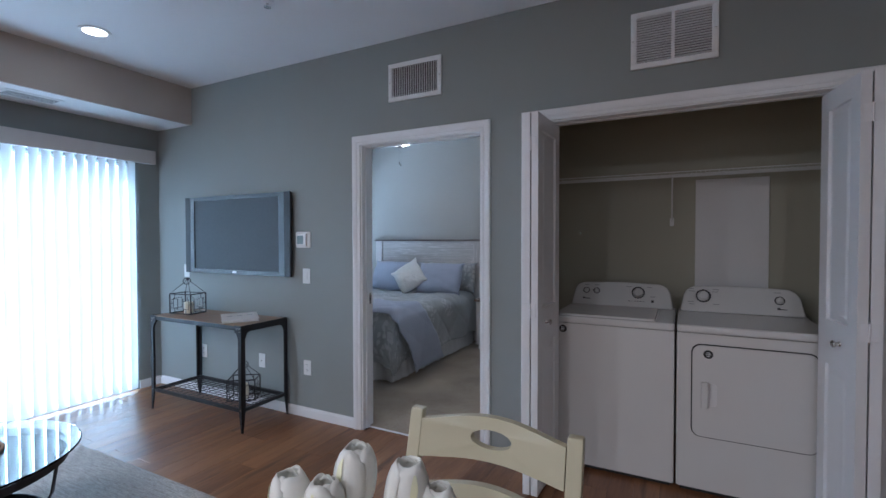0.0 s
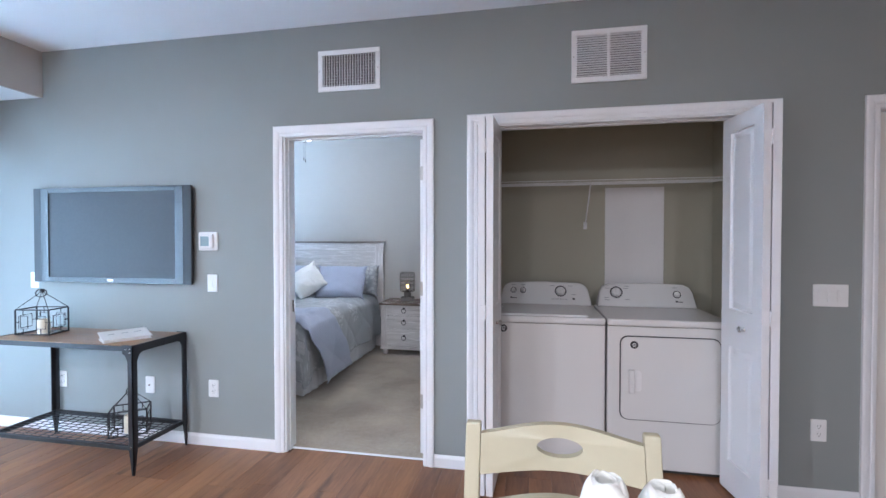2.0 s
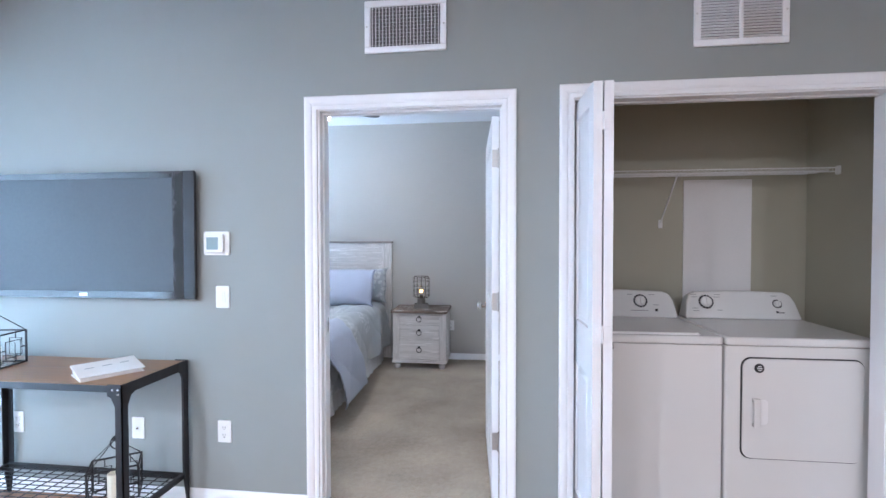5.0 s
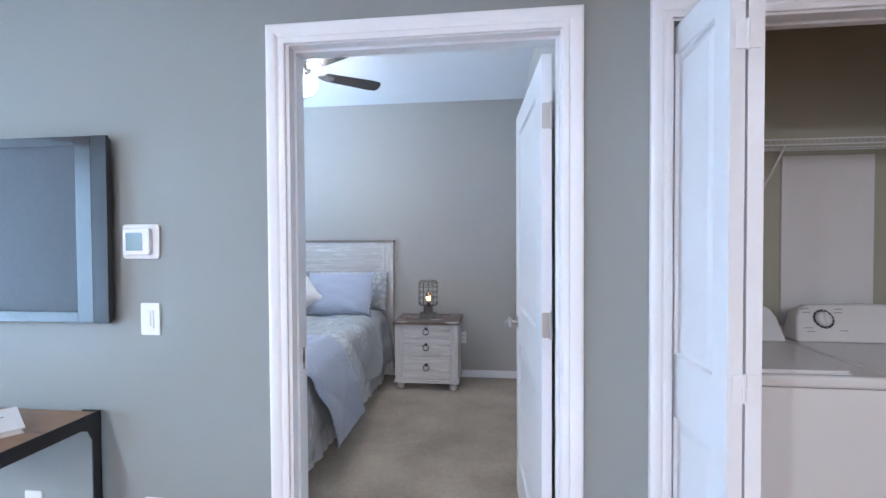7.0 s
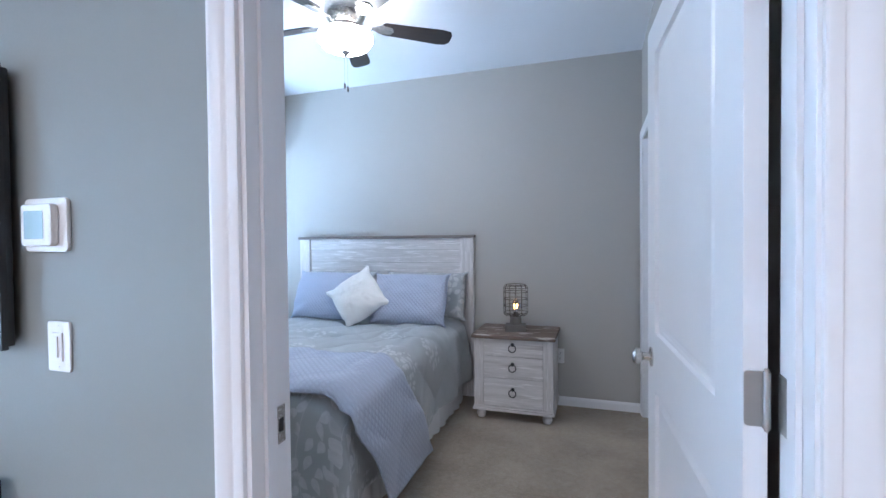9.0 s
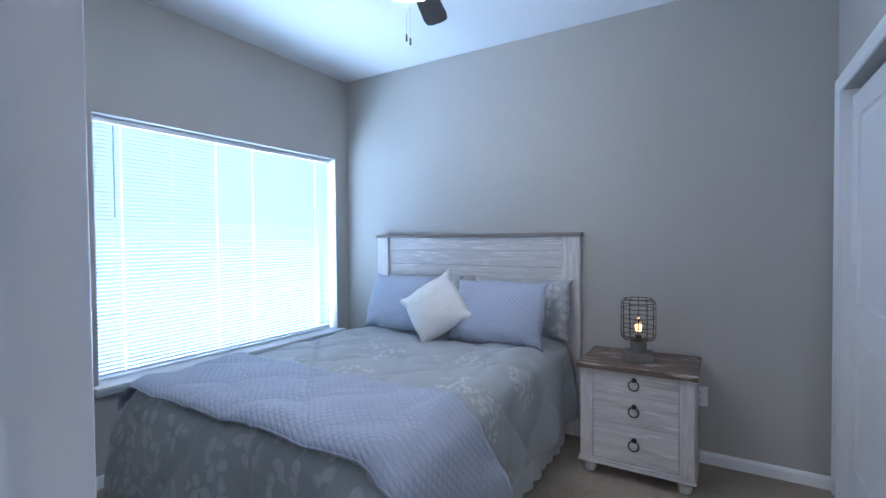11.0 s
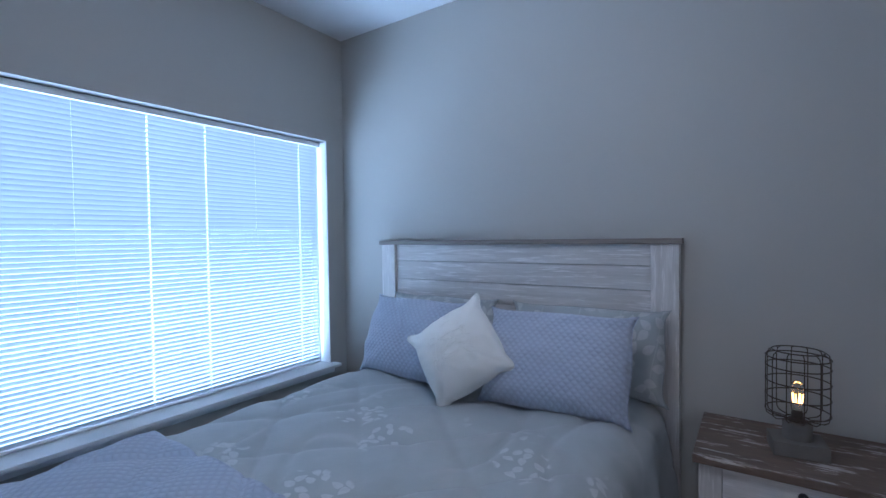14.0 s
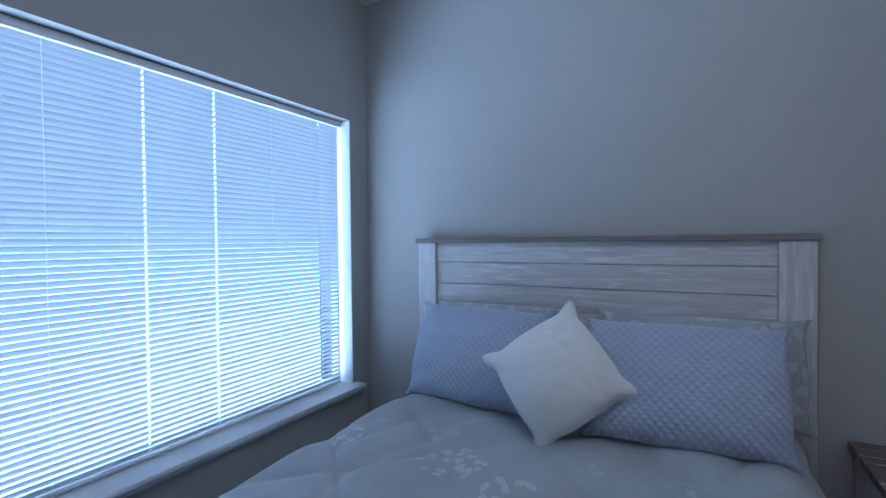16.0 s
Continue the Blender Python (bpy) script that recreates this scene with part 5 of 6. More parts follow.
dt = thing("dining_table", (-0.27, 0.42, 0.0), "small round cream pedestal dining table", "dining table")
part("tabletop", lathe([(0.0, 0.722), (0.40, 0.722), (0.42, 0.732), (0.42, 0.742), (0.41, 0.75), (0.0, 0.75)], 48), M_TABLEWHITE, dt)
part("pedestal", lathe([(0.20, 0.0), (0.20, 0.02), (0.06, 0.06), (0.045, 0.30), (0.06, 0.55), (0.10, 0.70), (0.12, 0.7215), (0.0, 0.7215)], 24), M_TABLEWHITE, dt)
vase = thing("flower_vase", (-0.235, 0.51, 0.7505), "low white ceramic vase on the dining table", "vase")
part("vase_body", lathe([(0.0, 0.0), (0.05, 0.0), (0.065, 0.05), (0.06, 0.11), (0.045, 0.15), (0.05, 0.165), (0.045, 0.165), (0.040, 0.15), (0.052, 0.11), (0.056, 0.05), (0.04, 0.01), (0.0, 0.01)], 24), M_CERAMIC, vase)


def petal_streak(rows_co):
    """A narrow tapering tongue lying just over the outside of a petal."""
    bm = bmesh.new()
    mid = len(rows_co[0]) // 2
    axis = sum((sum(r, Vector()) / len(r) for r in rows_co), Vector()) / len(rows_co)
    lines = []
    first, last = 3, len(rows_co) - 2
    for v in range(first, last + 1):
        p = rows_co[v][mid]
        out = Vector((p.x - axis.x, p.y - axis.y, 0)).normalized() * 0.0012
        half = (rows_co[v][mid + 1] - rows_co[v][mid - 1]) * (0.04 + 0.26 * math.sin(math.pi * (v - first + 0.4) / (last - first + 0.8)))
        lines.append([bm.verts.new(p + out + half * k) for k in (-1, 0, 1)])
    for a, b in zip(lines, lines[1:]):
        for i in range(2):
            bm.faces.new((a[i], a[i + 1], b[i + 1], b[i]))
    return bm


def tulip(x, y, top, size, turn, lean):
    th = thing("tulip", (-0.235, 0.51, 0.77), "white tulip bloom with faint yellow-green base streaks", "flower", group="tulips in the vase")
    lx, ly = x + 0.235, y - 0.51
    hgt, r = 0.060 * size, 0.0225 * size
    z0 = top - 0.77 - hgt
    part("stem", rods([(lx * 0.15, ly * 0.15, 0.0), (lx * 0.45, ly * 0.45, z0 * 0.6), (lx * 0.85, ly * 0.85, z0 * 0.92), (lx, ly, z0)], r=0.0032), M_STEM, th)
    for i in range(6):
        inner = i % 2
        a0 = radians(turn + 60 * i)
        bm = bmesh.new()
        rows = []
        nu, nv = 9, 9
        for v in range(nv):
            f = v / (nv - 1)
            rad = r * max(0.0, 1 - abs((f - 0.44) / (0.66 if inner else 0.655)) ** 2.4) ** 0.46 * (0.92 if inner else 1.0)
            wid = radians(74) * min(1.0, 0.6 + 1.6 * f)
            row = []
            for u in range(nu):
                g = u / (nu - 1) * 2 - 1
                a = a0 + wid * g
                tipz = hgt * ((0.985 if inner else 1.0) * f - 0.11 * g * g * f ** 2 + 0.022 * f ** 4 * math.sin(5 * g + i * 2.1))
                rr = rad - 0.0012 * inner + 0.0013 * g
                row.append(bm.verts.new((lx + rr * math.cos(a) + lean[0] * f * hgt, ly + rr * math.sin(a) + lean[1] * f * hgt, z0 + tipz)))
            rows.append(row)
        for a, b in zip(rows, rows[1:]):
            for u in range(nu - 1):
                bm.faces.new((a[u], a[u + 1], b[u + 1], b[u]))
        rows_co = [[v.co.copy() for v in row] for row in rows]
        ob = part("petal", bm, M_TULIP, th)
        if i == 0:
            part("petal_streak", petal_streak(rows_co), M_TULIPTIP, ob, "yellow-green streak on the petal")
        ob.data.set_sharp_from_angle(angle=radians(80))
        so = ob.modifiers.new("thickness", "SOLIDIFY")
        so.thickness = 0.0011
    return th


tulip(-0.258, 0.517, 1.108, 1.25, -100, (0.05, 0.0))
tulip(-0.194, 0.536, 1.093, 1.25, -40, (0.1, 0.05))
tulip(-0.315, 0.463, 1.083, 1.2, -140, (-0.05, -0.02))
tulip(-0.266, 0.470, 1.083, 1.15, -85, (0.0, -0.05))
tulip(-0.153, 0.548, 1.066, 1.1, -35, (0.1, 0.0))
tulip(-0.220, 0.440, 1.040, 1.1, -10, (0.0, -0.1))

# ---- ceiling fixtures in the living room ----
dl = thing("recessed_downlight", (-3.28, 1.67, CEIL), "round white recessed ceiling light, lit", "downlight")
part("trim_ring", lathe([(0.066, -0.001), (0.090, -0.001), (0.088, -0.006), (0.068, -0.009), (0.066, -0.004)], 32), M_TRIM, dl)
part("lens", lathe([(0.0, -0.002), (0.0655, -0.002), (0.0655, -0.006), (0.0, -0.007)], 32), M_LENS, dl, "lit frosted lens")
sp = thing("fire_sprinkler", (-1.99, 1.93, CEIL), "small white ceiling sprinkler head", "sprinkler")
part("flange", lathe([(0.0, -0.001), (0.036, -0.001), (0.034, -0.006), (0.012, -0.010), (0.0, -0.010)], 20), M_TRIM, sp)
part("deflector", lathe([(0.006, -0.0102), (0.006, -0.028), (0.020, -0.030), (0.020, -0.033), (0.0, -0.034)], 16), M_CHROME, sp)
# ---- bed ----
BX, BHW, FOOT, HEAD, TOP = -3.095, 0.775, 3.68, 5.66, 0.655
bed = thing("bed", (BX, HEAD, 0.0), "queen bed with whitewashed plank headboard and dark cap", "bed")
hb0, hb1 = -3.935 - BX, -2.240 - BX
hy = 5.690 - HEAD
part("headboard_cap", boxes((hb0 - 0.012, hb1 + 0.012, hy - 0.028, BACK - 0.004 - HEAD, 1.352, 1.376), bevel=0.003), M_GREYWOOD, bed, "grey-brown wooden cap")
for a, b in ((hb0, hb0 + 0.105), (hb1 - 0.115, hb1)):
    part("headboard_post", boxes((a, b, hy - 0.016, BACK - 0.006 - HEAD, 0.02, 1.3515), bevel=0.004), M_WASHEDV, bed)
z = 1.3515
for hgt in (0.10, 0.112, 0.112, 0.112, 0.112, 0.112):
    part("headboard_plank", boxes((hb0 + 0.1055, hb1 - 0.1155, hy + (0.002 if z > 1.3 else 0.008), BACK - 0.012 - HEAD, z - hgt + 0.0030, z - 0.0005), bevel=0.0012), M_WASHED, bed)
    z -= hgt
part("box_spring", slab(rounded(-BHW + 0.01, BHW - 0.01, FOOT + 0.01 - HEAD, -0.02, 0.06, 5), 0.13, 0.34, bevel=0.02), M_SKIRT, bed)
part("mattress", slab(rounded(-BHW + 0.01, BHW - 0.01, FOOT + 0.01 - HEAD, -0.02, 0.06, 5), 0.341, 0.60, bevel=0.04, segments=4), M_COTTON, bed)
for x in (-0.68, 0.68):
    for y in (FOOT + 0.1 - HEAD, -0.15):
        part("bed_leg", boxes((x - 0.025, x + 0.025, y - 0.025, y + 0.025, 0.0065, 0.1295)), M_BLACK, bed, smooth=False)


def fold(s, half, r):
    """Sideways place and drop of a cloth s metres from the middle, over an edge at half with corner radius r."""
    a = abs(s)
    flat = half - r
    if a <= flat:
        return s, 0.0
    arc = r * math.pi / 2
    sg = 1 if s > 0 else -1
    if a <= flat + arc:
        t = (a - flat) / r
        return sg * (flat + r * math.sin(t)), r * (1 - math.cos(t))
    return sg * half, r + (a - flat - arc)


def drape(name, mat, label, category, x_ext, y_from, y_to, lift, r, hem, puff, seed, step=0.022, flare=0.05, shear=0.0, even=False):
    """A cloth over the mattress: x_ext its half width laid flat, from y_from (before the foot if less than FOOT) to y_to."""
    def surface(s, q, proud=0.0):
        x, dx = fold(s, BHW + lift - (0.09 if s < 0 else 0.0), r if s > 0 else r * 0.75)
        back, dy = fold(min(0.0, q - (FOOT + 1.0)), 1.0 + lift, r)
        y = FOOT + 1.0 + back if q < FOOT + 1.0 else q
        drop = dx + dy
        soft_ = min(1.0, drop / 0.3)
        wav = noise.noise(Vector((s * 2.2, q * 2.2, seed + 3.1)))
        fine_ = noise.noise(Vector((s * 7, q * 7, seed + 9.7)))
        crease = abs(noise.noise(Vector((s * 3.1 + 0.8 * wav, q * 1.7, seed + 21.0))))
        dq = puff * (abs(math.sin(math.pi * (s + q) / 0.46)) * abs(math.sin(math.pi * (s - q) / 0.46))) ** 0.24
        z = TOP + lift - drop + (1 - soft_) * (0.012 * wav + 0.004 * fine_ + dq - 0.012 * max(0.0, 0.12 - crease) / 0.12) + proud
        if dx > 0.05:
            ripple = 0.92 + 0.08 * math.sin(q * 14.0) if even else 0.55 + 0.45 * math.sin(q * 9.0 + 1.4 * math.sin(q * 3.1 + seed))
            out = flare * soft_ * ripple + dq * soft_ + proud
            x += math.copysign(out, s)
            y += shear * max(0.0, dx - 0.13)
        if dy > 0.05:
            y -= flare * min(1.0, dy / 0.3) * (0.55 + 0.45 * math.sin(s * 8.0 + seed)) + dq * soft_ + proud
        low = hem(s, q)
        if z < low:
            z = low + 0.003 * math.sin(30 * (s + q))
        return (x, y - HEAD, z)
    bm = bmesh.new()
    nx = int(2 * x_ext / step)
    ny = int((y_to - y_from) / step)
    grid = [[bm.verts.new(surface(-x_ext + 2 * x_ext * i / nx, y_from + (y_to - y_from) * j / ny)) for i in range(nx + 1)] for j in range(ny + 1)]
    cloth = bm.loops.layers.uv.new("cloth")
    for j, (a, b) in enumerate(zip(grid, grid[1:])):
        for i in range(nx):
            face = bm.faces.new((a[i], a[i + 1], b[i + 1], b[i]))
            for loop, (di, dj) in zip(face.loops, ((0, 0), (1, 0), (1, 1), (0, 1))):
                loop[cloth].uv = (-x_ext + 2 * x_ext * (i + di) / nx, y_from + (y_to - y_from) * (j + dj) / ny)
    bmesh.ops.dissolve_degenerate(bm, dist=1e-4, edges=bm.edges[:])
    th = tagged(new(name, mesh_of(name, bm, mat)), label, category)
    th.data.set_sharp_from_angle(angle=radians(120))
    th.matrix_basis = pose(BX, HEAD, 0)
    so = th.modifiers.new("thickness", "SOLIDIFY")
    so.thickness, so.offset = 0.006, 1.0
    hem_pts = [surface(-x_ext + 2 * x_ext * i / nx, y_from, 0.006) for i in range(nx + 1)]
    part("hem_piping", rods(hem_pts, r=0.0045, steps=6), mat, th)
    return th


drape("comforter", M_COMFORTER, "grey floral comforter spread over the bed", "comforter", 1.22, FOOT - 0.42, 5.60, 0.012, 0.11, lambda s, q: 0.13 + 0.03 * math.sin(q * 5 + s), 0.027, 2.0, step=0.017)
drape("throw_blanket", M_THROW, "light blue quilted throw laid across the foot of the bed", "throw", 1.36, FOOT - 0.02, 4.24, 0.036, 0.115, lambda s, q: 0.045, 0.027, 2.0, flare=0.078, shear=0.55, even=True)

# bed skirt: pleated cloth to the floor
bm = bmesh.new()
pts = [(-BHW, -0.05)] + [(-BHW, -0.05 - i * 0.02) for i in range(1, 96)] + [(-BHW + i * 0.02, FOOT - HEAD) for i in range(0, 78)] + [(BHW, FOOT - HEAD + i * 0.02) for i in range(0, 96)]
lines = []
for i, (x, y) in enumerate(pts):
    wv = 0.012 * math.sin(i * 0.55) + 0.006 * math.sin(i * 0.21)
    ox, oy = (math.copysign(wv, x), 0) if abs(x) > BHW - 0.001 else (0, -wv)
    lines.append([bm.verts.new((x + ox * k, y + oy * k, z)) for z, k in ((0.33, 0.2), (0.18, 0.7), (0.012, 1.6))])
for a, b in zip(lines, lines[1:]):
    for k in range(2):
        bm.faces.new((a[k], b[k], b[k + 1], a[k + 1]))
part("bed_skirt", bm, M_SKIRT, bed, "white pleated bed skirt")


def pillow(name, mat, w, h, t, at, rx, ry, rz, label, group="", square=False, seed=0.0):
    """A stuffed cushion standing in its own xz plane, its lower edge at z 0; drawn-in sides, corner ears and soft wrinkles."""
    bm = bmesh.new()
    n_ = 40
    cloth = bm.loops.layers.uv.new("cloth")
    draw_in, bulge, ear = 0.155, 0.085, 5
    stand = Matrix.Translation((0, 0, h * 0.70)) @ Matrix.Rotation(radians(square), 4, "Y") if square else Matrix.Translation((0, 0, h / 2))

    def outline(u, v):
        if square:
            m_, turn_ = max(abs(u), abs(v)), math.atan2(v, u)
            c_, s_ = math.cos(turn_), math.sin(turn_)
            off = (turn_ % (math.pi / 2)) - math.pi / 4
            reach = 0.885 * (c_ ** 4 + s_ ** 4) ** -0.25 + 0.30 * m_ ** 7 * math.exp(-(off / 0.11) ** 2)
            return m_ * reach * c_ * w / 2, m_ * reach * s_ * h / 2
        blunt = 1 - 0.015 * abs(u * v) ** 10
        x = u * w / 2 * (1 - draw_in * (1 - abs(v) ** ear) * abs(u) ** 3 + bulge * (1 - v * v) * abs(u)) * blunt
        z = v * h / 2 * (1 - draw_in * (1 - abs(u) ** ear) * abs(v) ** 3 + bulge * (1 - u * u) * abs(v)) * blunt
        return x, z

    def surface(u, v, side, proud=0.0):
        edge = max(0.0, (1 - abs(u) ** 2.6) * (1 - abs(v) ** 2.6))
        x, z = outline(u, v)
        wr = 0.008 * noise.noise(Vector((u * 2.3, v * 2.3, seed))) + 0.005 * noise.noise(Vector((u * 5, v * 5, seed + 4)))
        # pulls that run in from each corner
        ray = math.atan2(abs(v), abs(u))
        crease = 0.007 * math.sin(11 * ray + seed) * abs(u * v) ** 0.9
        slump = 0.10 * t * (1 - v) * (1 - u * u) * (1 - v * v)
        return stand @ Vector((x, side * (edge ** 0.46 * t / 2 + slump + (wr + crease) * min(1, edge * 5) + proud), z))
    for side in (-1, 1):
        grid = [[bm.verts.new(surface(2 * i / n_ - 1, 2 * j / n_ - 1, side)) for i in range(n_ + 1)] for j in range(n_ + 1)]
        for j, (a, b) in enumerate(zip(grid, grid[1:])):
            for i in range(n_):
                face = bm.faces.new((a[i], a[i + 1], b[i + 1], b[i]))
                for loop, (di, dj) in zip(face.loops, ((0, 0), (1, 0), (1, 1), (0, 1))):
                    loop[cloth].uv = (w * (i + di) / n_ + seed, h * (j + dj) / n_)
    bmesh.ops.remove_doubles(bm, verts=bm.verts[:], dist=0.0012)
    edge_pts = []
    for i in range(4 * n_):
        k, e = i % n_, i // n_
        u, v = ((2 * k / n_ - 1, -1), (1, 2 * k / n_ - 1), (1 - 2 * k / n_, 1), (-1, 1 - 2 * k / n_))[e]
        x, z = outline(u, v)
        edge_pts.append(stand @ Vector((x, 0, z)))
    ob = tagged(new(name, mesh_of(name, bm, mat)), label, "pillow", group)
    rim = bmesh.new()
    tube(rim, edge_pts, 0.0028, 6, closed=True)
    part("edge_piping", rim, mat, ob)
    if square:
        for k in range(3):
            trail = []
            for i in range(90):
                f = 2 * math.pi * i / 90
                trail.append(surface(0.48 * math.sin(2 * f + 2.1 * k) * math.cos(0.6 * k) + 0.16 * math.sin(5 * f + k), 0.50 * math.sin(3 * f + 1.3 * k) + 0.10 * math.cos(4 * f), -1, 0.0004))
            part("embroidery_cord", tube(bmesh.new(), trail, 0.0013, 4, closed=True), mat, ob, "raised white scrolling embroidery")
    ob.data.set_sharp_from_angle(angle=radians(150))
    ob.matrix_basis = pose(*at, rx, ry, rz)
    return ob


PZ = TOP + 0.018
pillow("pillow_sham", M_SHAM, 0.74, 0.41, 0.15, (-2.625, 5.52, PZ), -14, 0, 2, "grey floral pillow sham against the headboard", "pillow shams", seed=1.0)
pillow("pillow_sham", M_SHAM, 0.74, 0.41, 0.15, (-3.44, 5.53, PZ), -14, 0, -2, "grey floral pillow sham against the headboard", "pillow shams", seed=2.0)
pillow("pillow", M_BLUE, 0.655, 0.44, 0.17, (-2.662, 5.22, PZ - 0.004), -24, 0, 3, "light blue quilted pillow leaning on the sham", "blue pillows", seed=3.0)
pillow("pillow", M_BLUE, 0.655, 0.44, 0.17, (-3.452, 5.27, PZ - 0.004), -22, 0, -4, "light blue quilted pillow leaning on the sham", "blue pillows", seed=4.0)
pillow("cushion", M_COTTON, 0.415, 0.415, 0.18, (-3.040, 5.05, PZ - 0.042), -28, 0, 6, "white square cushion standing on its corner", square=52, seed=5.0)

# ---- nightstand ----
ns = thing("nightstand", (-1.845, 5.475, 0.002), "whitewashed three-drawer nightstand with rustic brown top", "nightstand")
NW, NF, NB = 0.288, -0.205, 0.222
part("top_board", boxes((-0.305, 0.305, -0.226, 0.228, 0.605, 0.634), bevel=0.004), M_RUSTIC, ns, "rustic brown plank top")
for a, b in ((-NW, -NW + 0.070), (NW - 0.070, NW)):
    part("side_stile", boxes((a, b, NF, NF + 0.03, 0.09, 0.6045), bevel=0.003), M_WASHEDV, ns)
part("carcass", boxes((-NW, NW, NF + 0.0305, NB, 0.09, 0.6045)), M_WASHEDV, ns, smooth=False)
part("drawer_gap", boxes((-NW + 0.0705, NW - 0.0705, NF + 0.012, NF + 0.030, 0.092, 0.603)), M_SLOT, ns, smooth=False)
part("base_moulding", boxes((-NW - 0.010, NW + 0.010, NF - 0.010, NB, 0.070, 0.0895), (-NW - 0.004, NW + 0.004, NF - 0.004, NB, 0.090, 0.105), bevel=0.003), M_WASHED, ns)
for za, zb in ((0.4765, 0.602), (0.316, 0.4755), (0.108, 0.315)):
    dr = part("drawer_front", boxes((-NW + 0.072, NW - 0.072, NF - 0.001, NF + 0.0115, za + 0.0008, zb - 0.0008), bevel=0.002), M_WASHED, ns)
    zc = (za + zb) / 2
    part("ring_plate", lathe([(0.0, 0.0), (0.014, 0.0), (0.012, -0.006), (0.005, -0.010), (0.0, -0.012)], 14, "y", (0, NF - 0.0012, zc + 0.026)), M_BLACK, dr)
    bm = bmesh.new()
    pts = [(p[0] * 1.0, NF - 0.014 - 0.10 * (zc + 0.026 - p[2]) * 1.0, p[2]) for p in ring_points(0, 0, zc + 0.001, 0.026, "xz", 24)]
    tube(bm, pts, 0.0038, 8, closed=True)
    part("ring_pull", bm, M_BLACK, dr, "black iron ring pull")
for x in (-NW + 0.045, NW - 0.045):
    for y in (NF + 0.04, NB - 0.05):
        part("bun_foot", lathe([(0.0, 0.0), (0.020, 0.0), (0.030, 0.012), (0.036, 0.030), (0.034, 0.046), (0.024, 0.055), (0.030, 0.0695), (0.0, 0.0695)], 16, "z", (x, y, 0)), M_WASHED, ns)

lamp = thing("cage_lamp", (-1.850, 5.455, 0.6365), "small lamp with wire cage shade and lit filament bulb", "table lamp", rz=8)
part("base_block", boxes((-0.078, 0.078, -0.062, 0.062, 0.0, 0.050), bevel=0.004), M_CONCRETE, lamp, "grey weathered wooden block base")
part("neck", lathe([(0.0, 0.0505), (0.043, 0.0505), (0.043, 0.100), (0.038, 0.108), (0.0, 0.108)], 20), M_CONCRETE, lamp)
part("socket", lathe([(0.0, 0.1085), (0.026, 0.1085), (0.026, 0.116), (0.017, 0.120), (0.017, 0.140), (0.013, 0.146), (0.0, 0.146)], 16), M_CAGE, lamp)
CR, C0, C1 = 0.091, 0.116, 0.352
for i in range(12):
    a = 2 * math.pi * i / 12
    c, s = math.cos(a), math.sin(a)
    pts = [(c * CR * 0.40, s * CR * 0.40, C0), (c * CR * 0.82, s * CR * 0.82, C0 + 0.003), (c * CR * 0.96, s * CR * 0.96, C0 + 0.012), (c * CR, s * CR, C0 + 0.030), (c * CR, s * CR, C1 - 0.030), (c * CR * 0.95, s * CR * 0.95, C1 - 0.010), (c * CR * 0.80, s * CR * 0.80, C1)]
    part("cage_wire", rods(pts, r=0.0019, steps=5), M_CAGE, lamp)
for z, f in ((C0, 0.40), (C0 + 0.026, 1.0), (C0 + 0.078, 1.0), (C0 + 0.130, 1.0), (C0 + 0.182, 1.0), (C1 - 0.022, 1.0), (C1, 0.80)):
    bm = bmesh.new()
    tube(bm, ring_points(0, 0, z, CR * f, "xy", 32), 0.0023, 6, closed=True)
    part("cage_ring", bm, M_CAGE, lamp)
part("bulb_glass", lathe([(0.0, 0.1465), (0.012, 0.1465), (0.016, 0.16), (0.024, 0.185), (0.024, 0.22), (0.014, 0.242), (0.0, 0.246)], 16), M_JAR, lamp)
bm = bmesh.new()
for i in range(6):
    a = 2 * math.pi * i / 6
    tube(bm, [(0.008 * math.cos(a), 0.008 * math.sin(a), 0.170), (0.011 * math.cos(a), 0.010 * math.sin(a), 0.204)], 0.0015, 5)
part("filament", bm, M_BULB, lamp, "glowing amber filament")

# ---- ceiling fan ----
FX, FY, FZ = -2.60, 4.27, 2.390
fan = thing("ceiling_fan", (FX, FY, CEIL), "nickel ceiling fan with five dark blades and lit glass bowl", "ceiling fan")
part("canopy", lathe([(0.0, -0.001), (0.085, -0.001), (0.085, -0.02), (0.075, -0.03), (0.075, -0.05), (0.0, -0.05)], 32), M_CHROME, fan)
part("motor_housing", lathe([(0.0, -0.0505), (0.095, -0.0505), (0.115, -0.075), (0.12, -0.13), (0.105, -0.165), (0.08, -0.20), (0.0, -0.20)], 36), M_CHROME, fan, "brushed nickel motor housing")
part("light_fitter", lathe([(0.0, -0.2005), (0.085, -0.2005), (0.105, -0.225), (0.115, -0.245), (0.0, -0.245)], 32), M_CHROME, fan)
part("glass_bowl", lathe([(0.14, -0.2455), (0.152, -0.255), (0.150, -0.285), (0.125, -0.318), (0.080, -0.338), (0.0, -0.342)], 36), M_BOWL, fan, "lit frosted glass bowl")
part("finial", lathe([(0.0, -0.3425), (0.028, -0.343), (0.025, -0.352), (0.011, -0.358), (0.009, -0.367), (0.0, -0.370)], 16), M_CHROME, fan)
blade_angle = 38
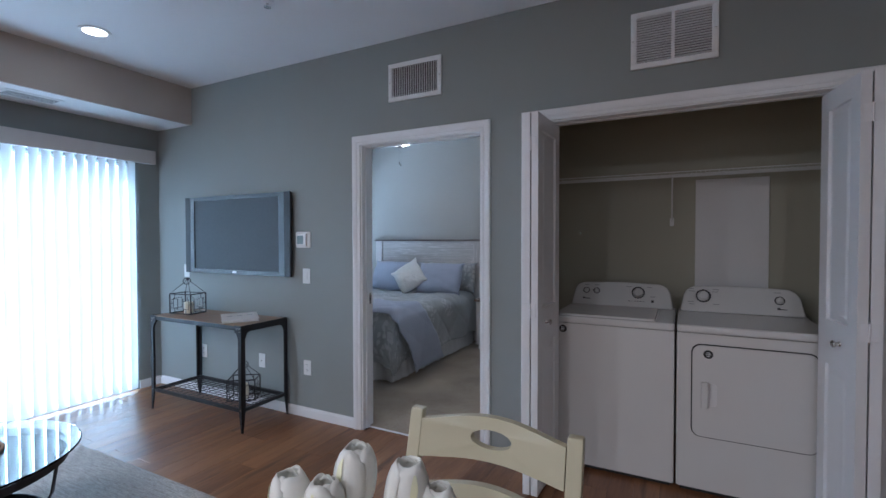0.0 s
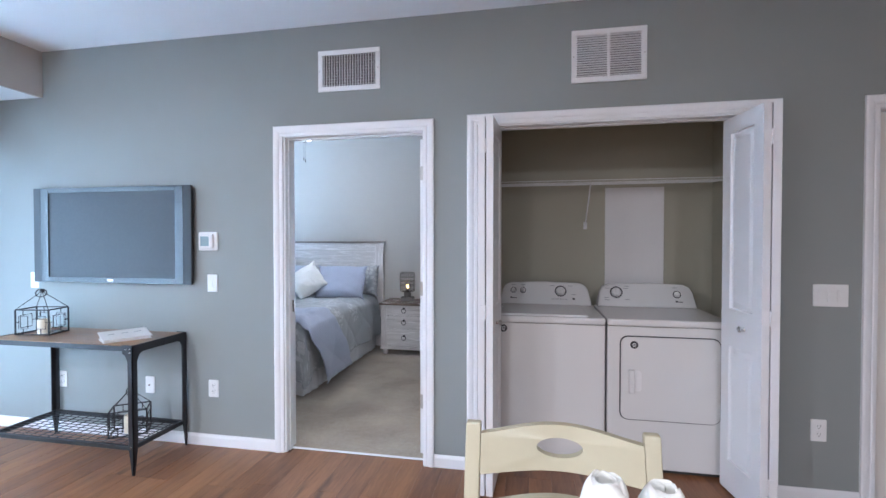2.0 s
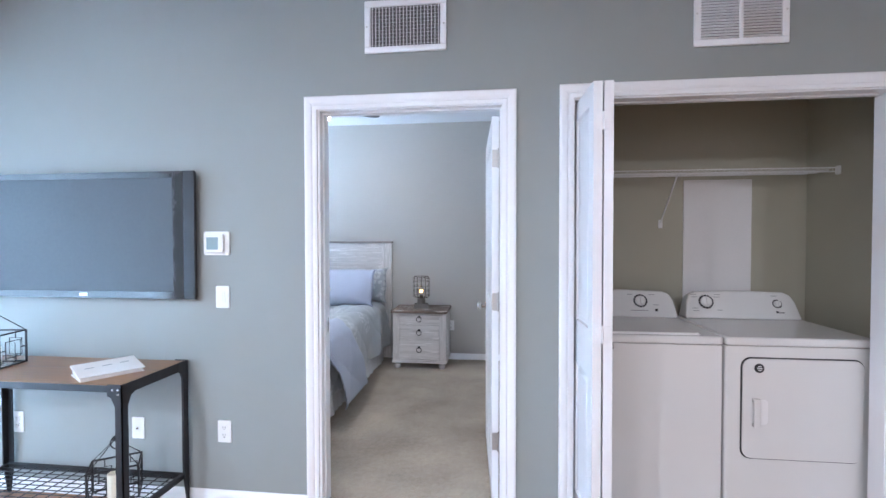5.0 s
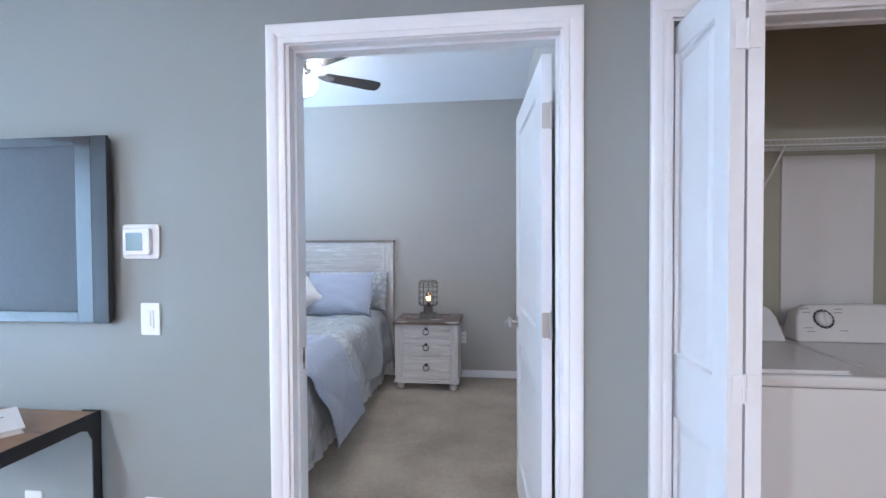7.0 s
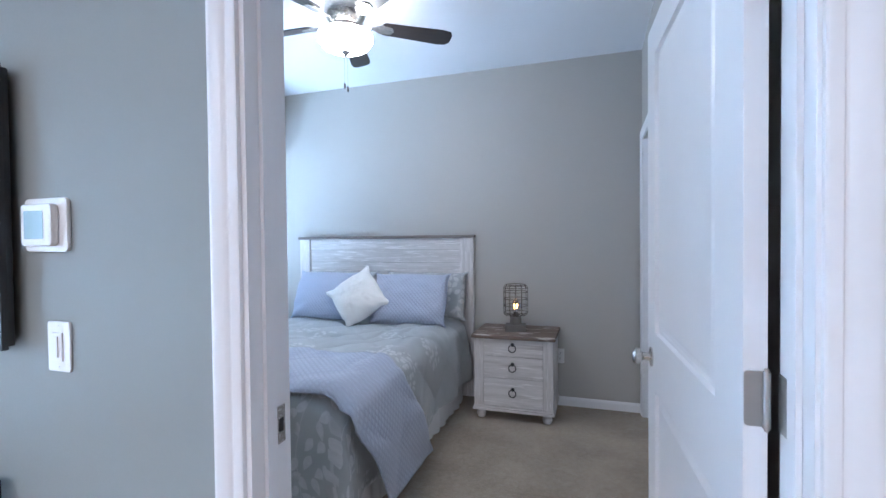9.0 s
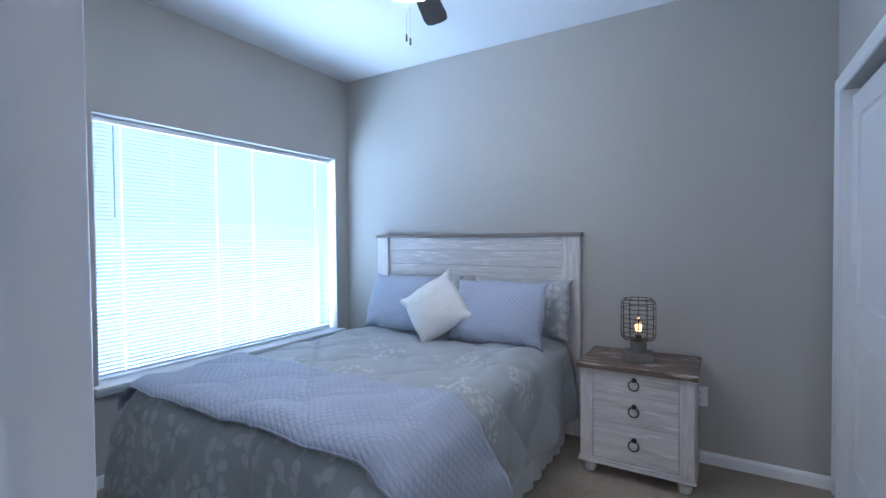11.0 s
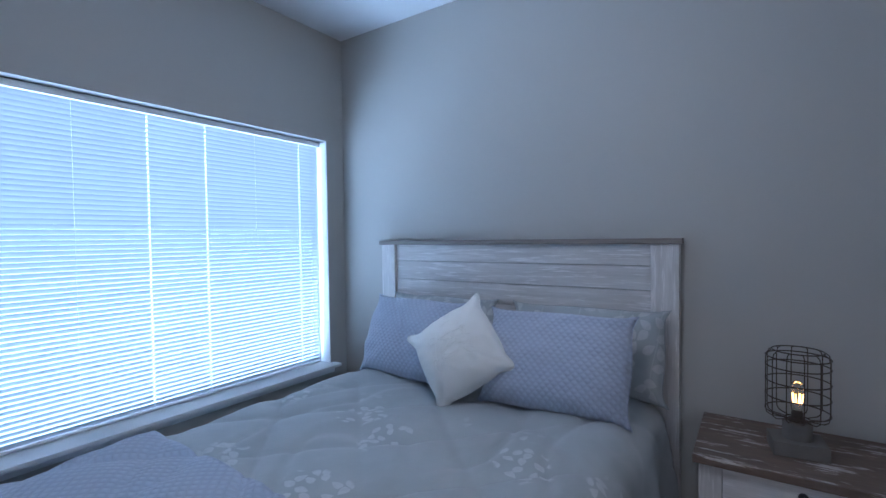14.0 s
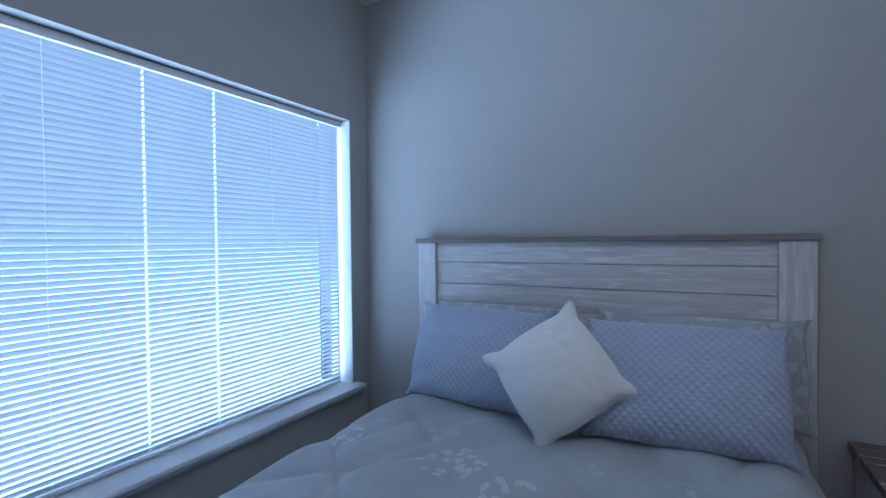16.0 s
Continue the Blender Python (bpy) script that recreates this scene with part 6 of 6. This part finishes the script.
for i in range(5):
    a = blade_angle + 72 * i
    outline = [(0.22, -0.050), (0.56, -0.066), (0.615, -0.058), (0.632, -0.030), (0.634, 0.030), (0.615, 0.058), (0.56, 0.066), (0.22, 0.050), (0.205, 0.03), (0.205, -0.03)]
    bl = part("blade", slab(outline, -0.003, 0.003, bevel=0.0015), M_BLADE, fan, "dark wooden blade")
    bl.matrix_basis = pose(0, 0, -0.185, 0, 0, a) @ pose(0, 0, 0, -13, 0, 0)
    br = part("blade_iron", slab([(0.085, -0.018), (0.16, -0.012), (0.20, -0.036), (0.265, -0.030), (0.28, 0.0), (0.265, 0.030), (0.20, 0.036), (0.16, 0.012), (0.085, 0.018)], -0.0095, -0.0035, bevel=0.0015), M_CHROME, fan, "nickel blade bracket")
    br.matrix_basis = bl.matrix_basis
for dx, ln in ((-0.009, 0.180), (0.011, 0.200)):
    part("pull_chain", rods([(dx, 0.0, -0.358), (dx, 0.0, -0.335 - ln)], r=0.0009, steps=4), M_CHROME, fan)
    part("pull_fob", lathe([(0.0, -0.336 - ln), (0.004, -0.338 - ln), (0.005, -0.365 - ln), (0.0, -0.370 - ln)], 8, "z", (dx, 0, 0)), M_CAGE, fan)

# ---- wood floor, plank by plank ----
floor = thing("floor_living", (0, 0, 0), "medium brown oak laminate plank floor", "floor")
tagged(floor, kind="structure")
part("underlay", boxes((WEST - T, RIGHT + T, REAR - T, BWALL - 0.053, -0.1, -0.004), (CX0 - 0.06, CX1 + 0.1, BWALL - 0.0525, CY + 0.1, -0.1, -0.004), (DOOR[0] - 0.01, DOOR[1] + 0.01, BWALL - 0.0527, BWALL - 0.036, -0.1, -0.005)), M_JOINT, floor, smooth=False)
PW = 0.128
PLANKS = {}


def plank(x, ya, yb, w=PW):
    ln = round(yb - ya, 3)
    if ln < 0.02:
        return
    key = (round(w, 3), ln)
    if key not in PLANKS:
        PLANKS[key] = mesh_of("plank", boxes((-w / 2 + 0.0004, w / 2 - 0.0004, 0.0005, ln - 0.0005, -0.0035, 0.0), bevel=0.0008, segments=1), M_PLANK, smooth=False)
    o = new("plank", PLANKS[key])
    o.parent = floor
    o.matrix_basis = pose(x, ya, 0)


rnd = random.Random(7)
far_planks = []
nrow = int((RIGHT - WEST) / PW) + 1
for i in range(nrow):
    x = WEST + PW * (i + 0.5)
    in_closet = CLOSET[0] < x < CLOSET[1]
    end = CY if in_closet else (BWALL - 0.053 if DOOR[0] < x < DOOR[1] else WALL)
    y = end
    first = True
    while y > REAR:
        ln = rnd.choice((0.45, 0.75, 1.0)) if first else 1.2
        ya = max(REAR, y - ln)
        if ya < -1.0 and y <= 0.2:
            far_planks.append((x, ya, y))
        else:
            plank(x, ya, y)
        y = ya
        first = False
bm = bmesh.new()
for x, ya, yb in far_planks:
    box(bm, x - PW / 2 + 0.0004, x + PW / 2 - 0.0004, ya + 0.0005, yb - 0.0005, -0.0035, 0.0)
tagged(part("planks_behind", bm, M_PLANK, floor, smooth=False), kind="stuff")
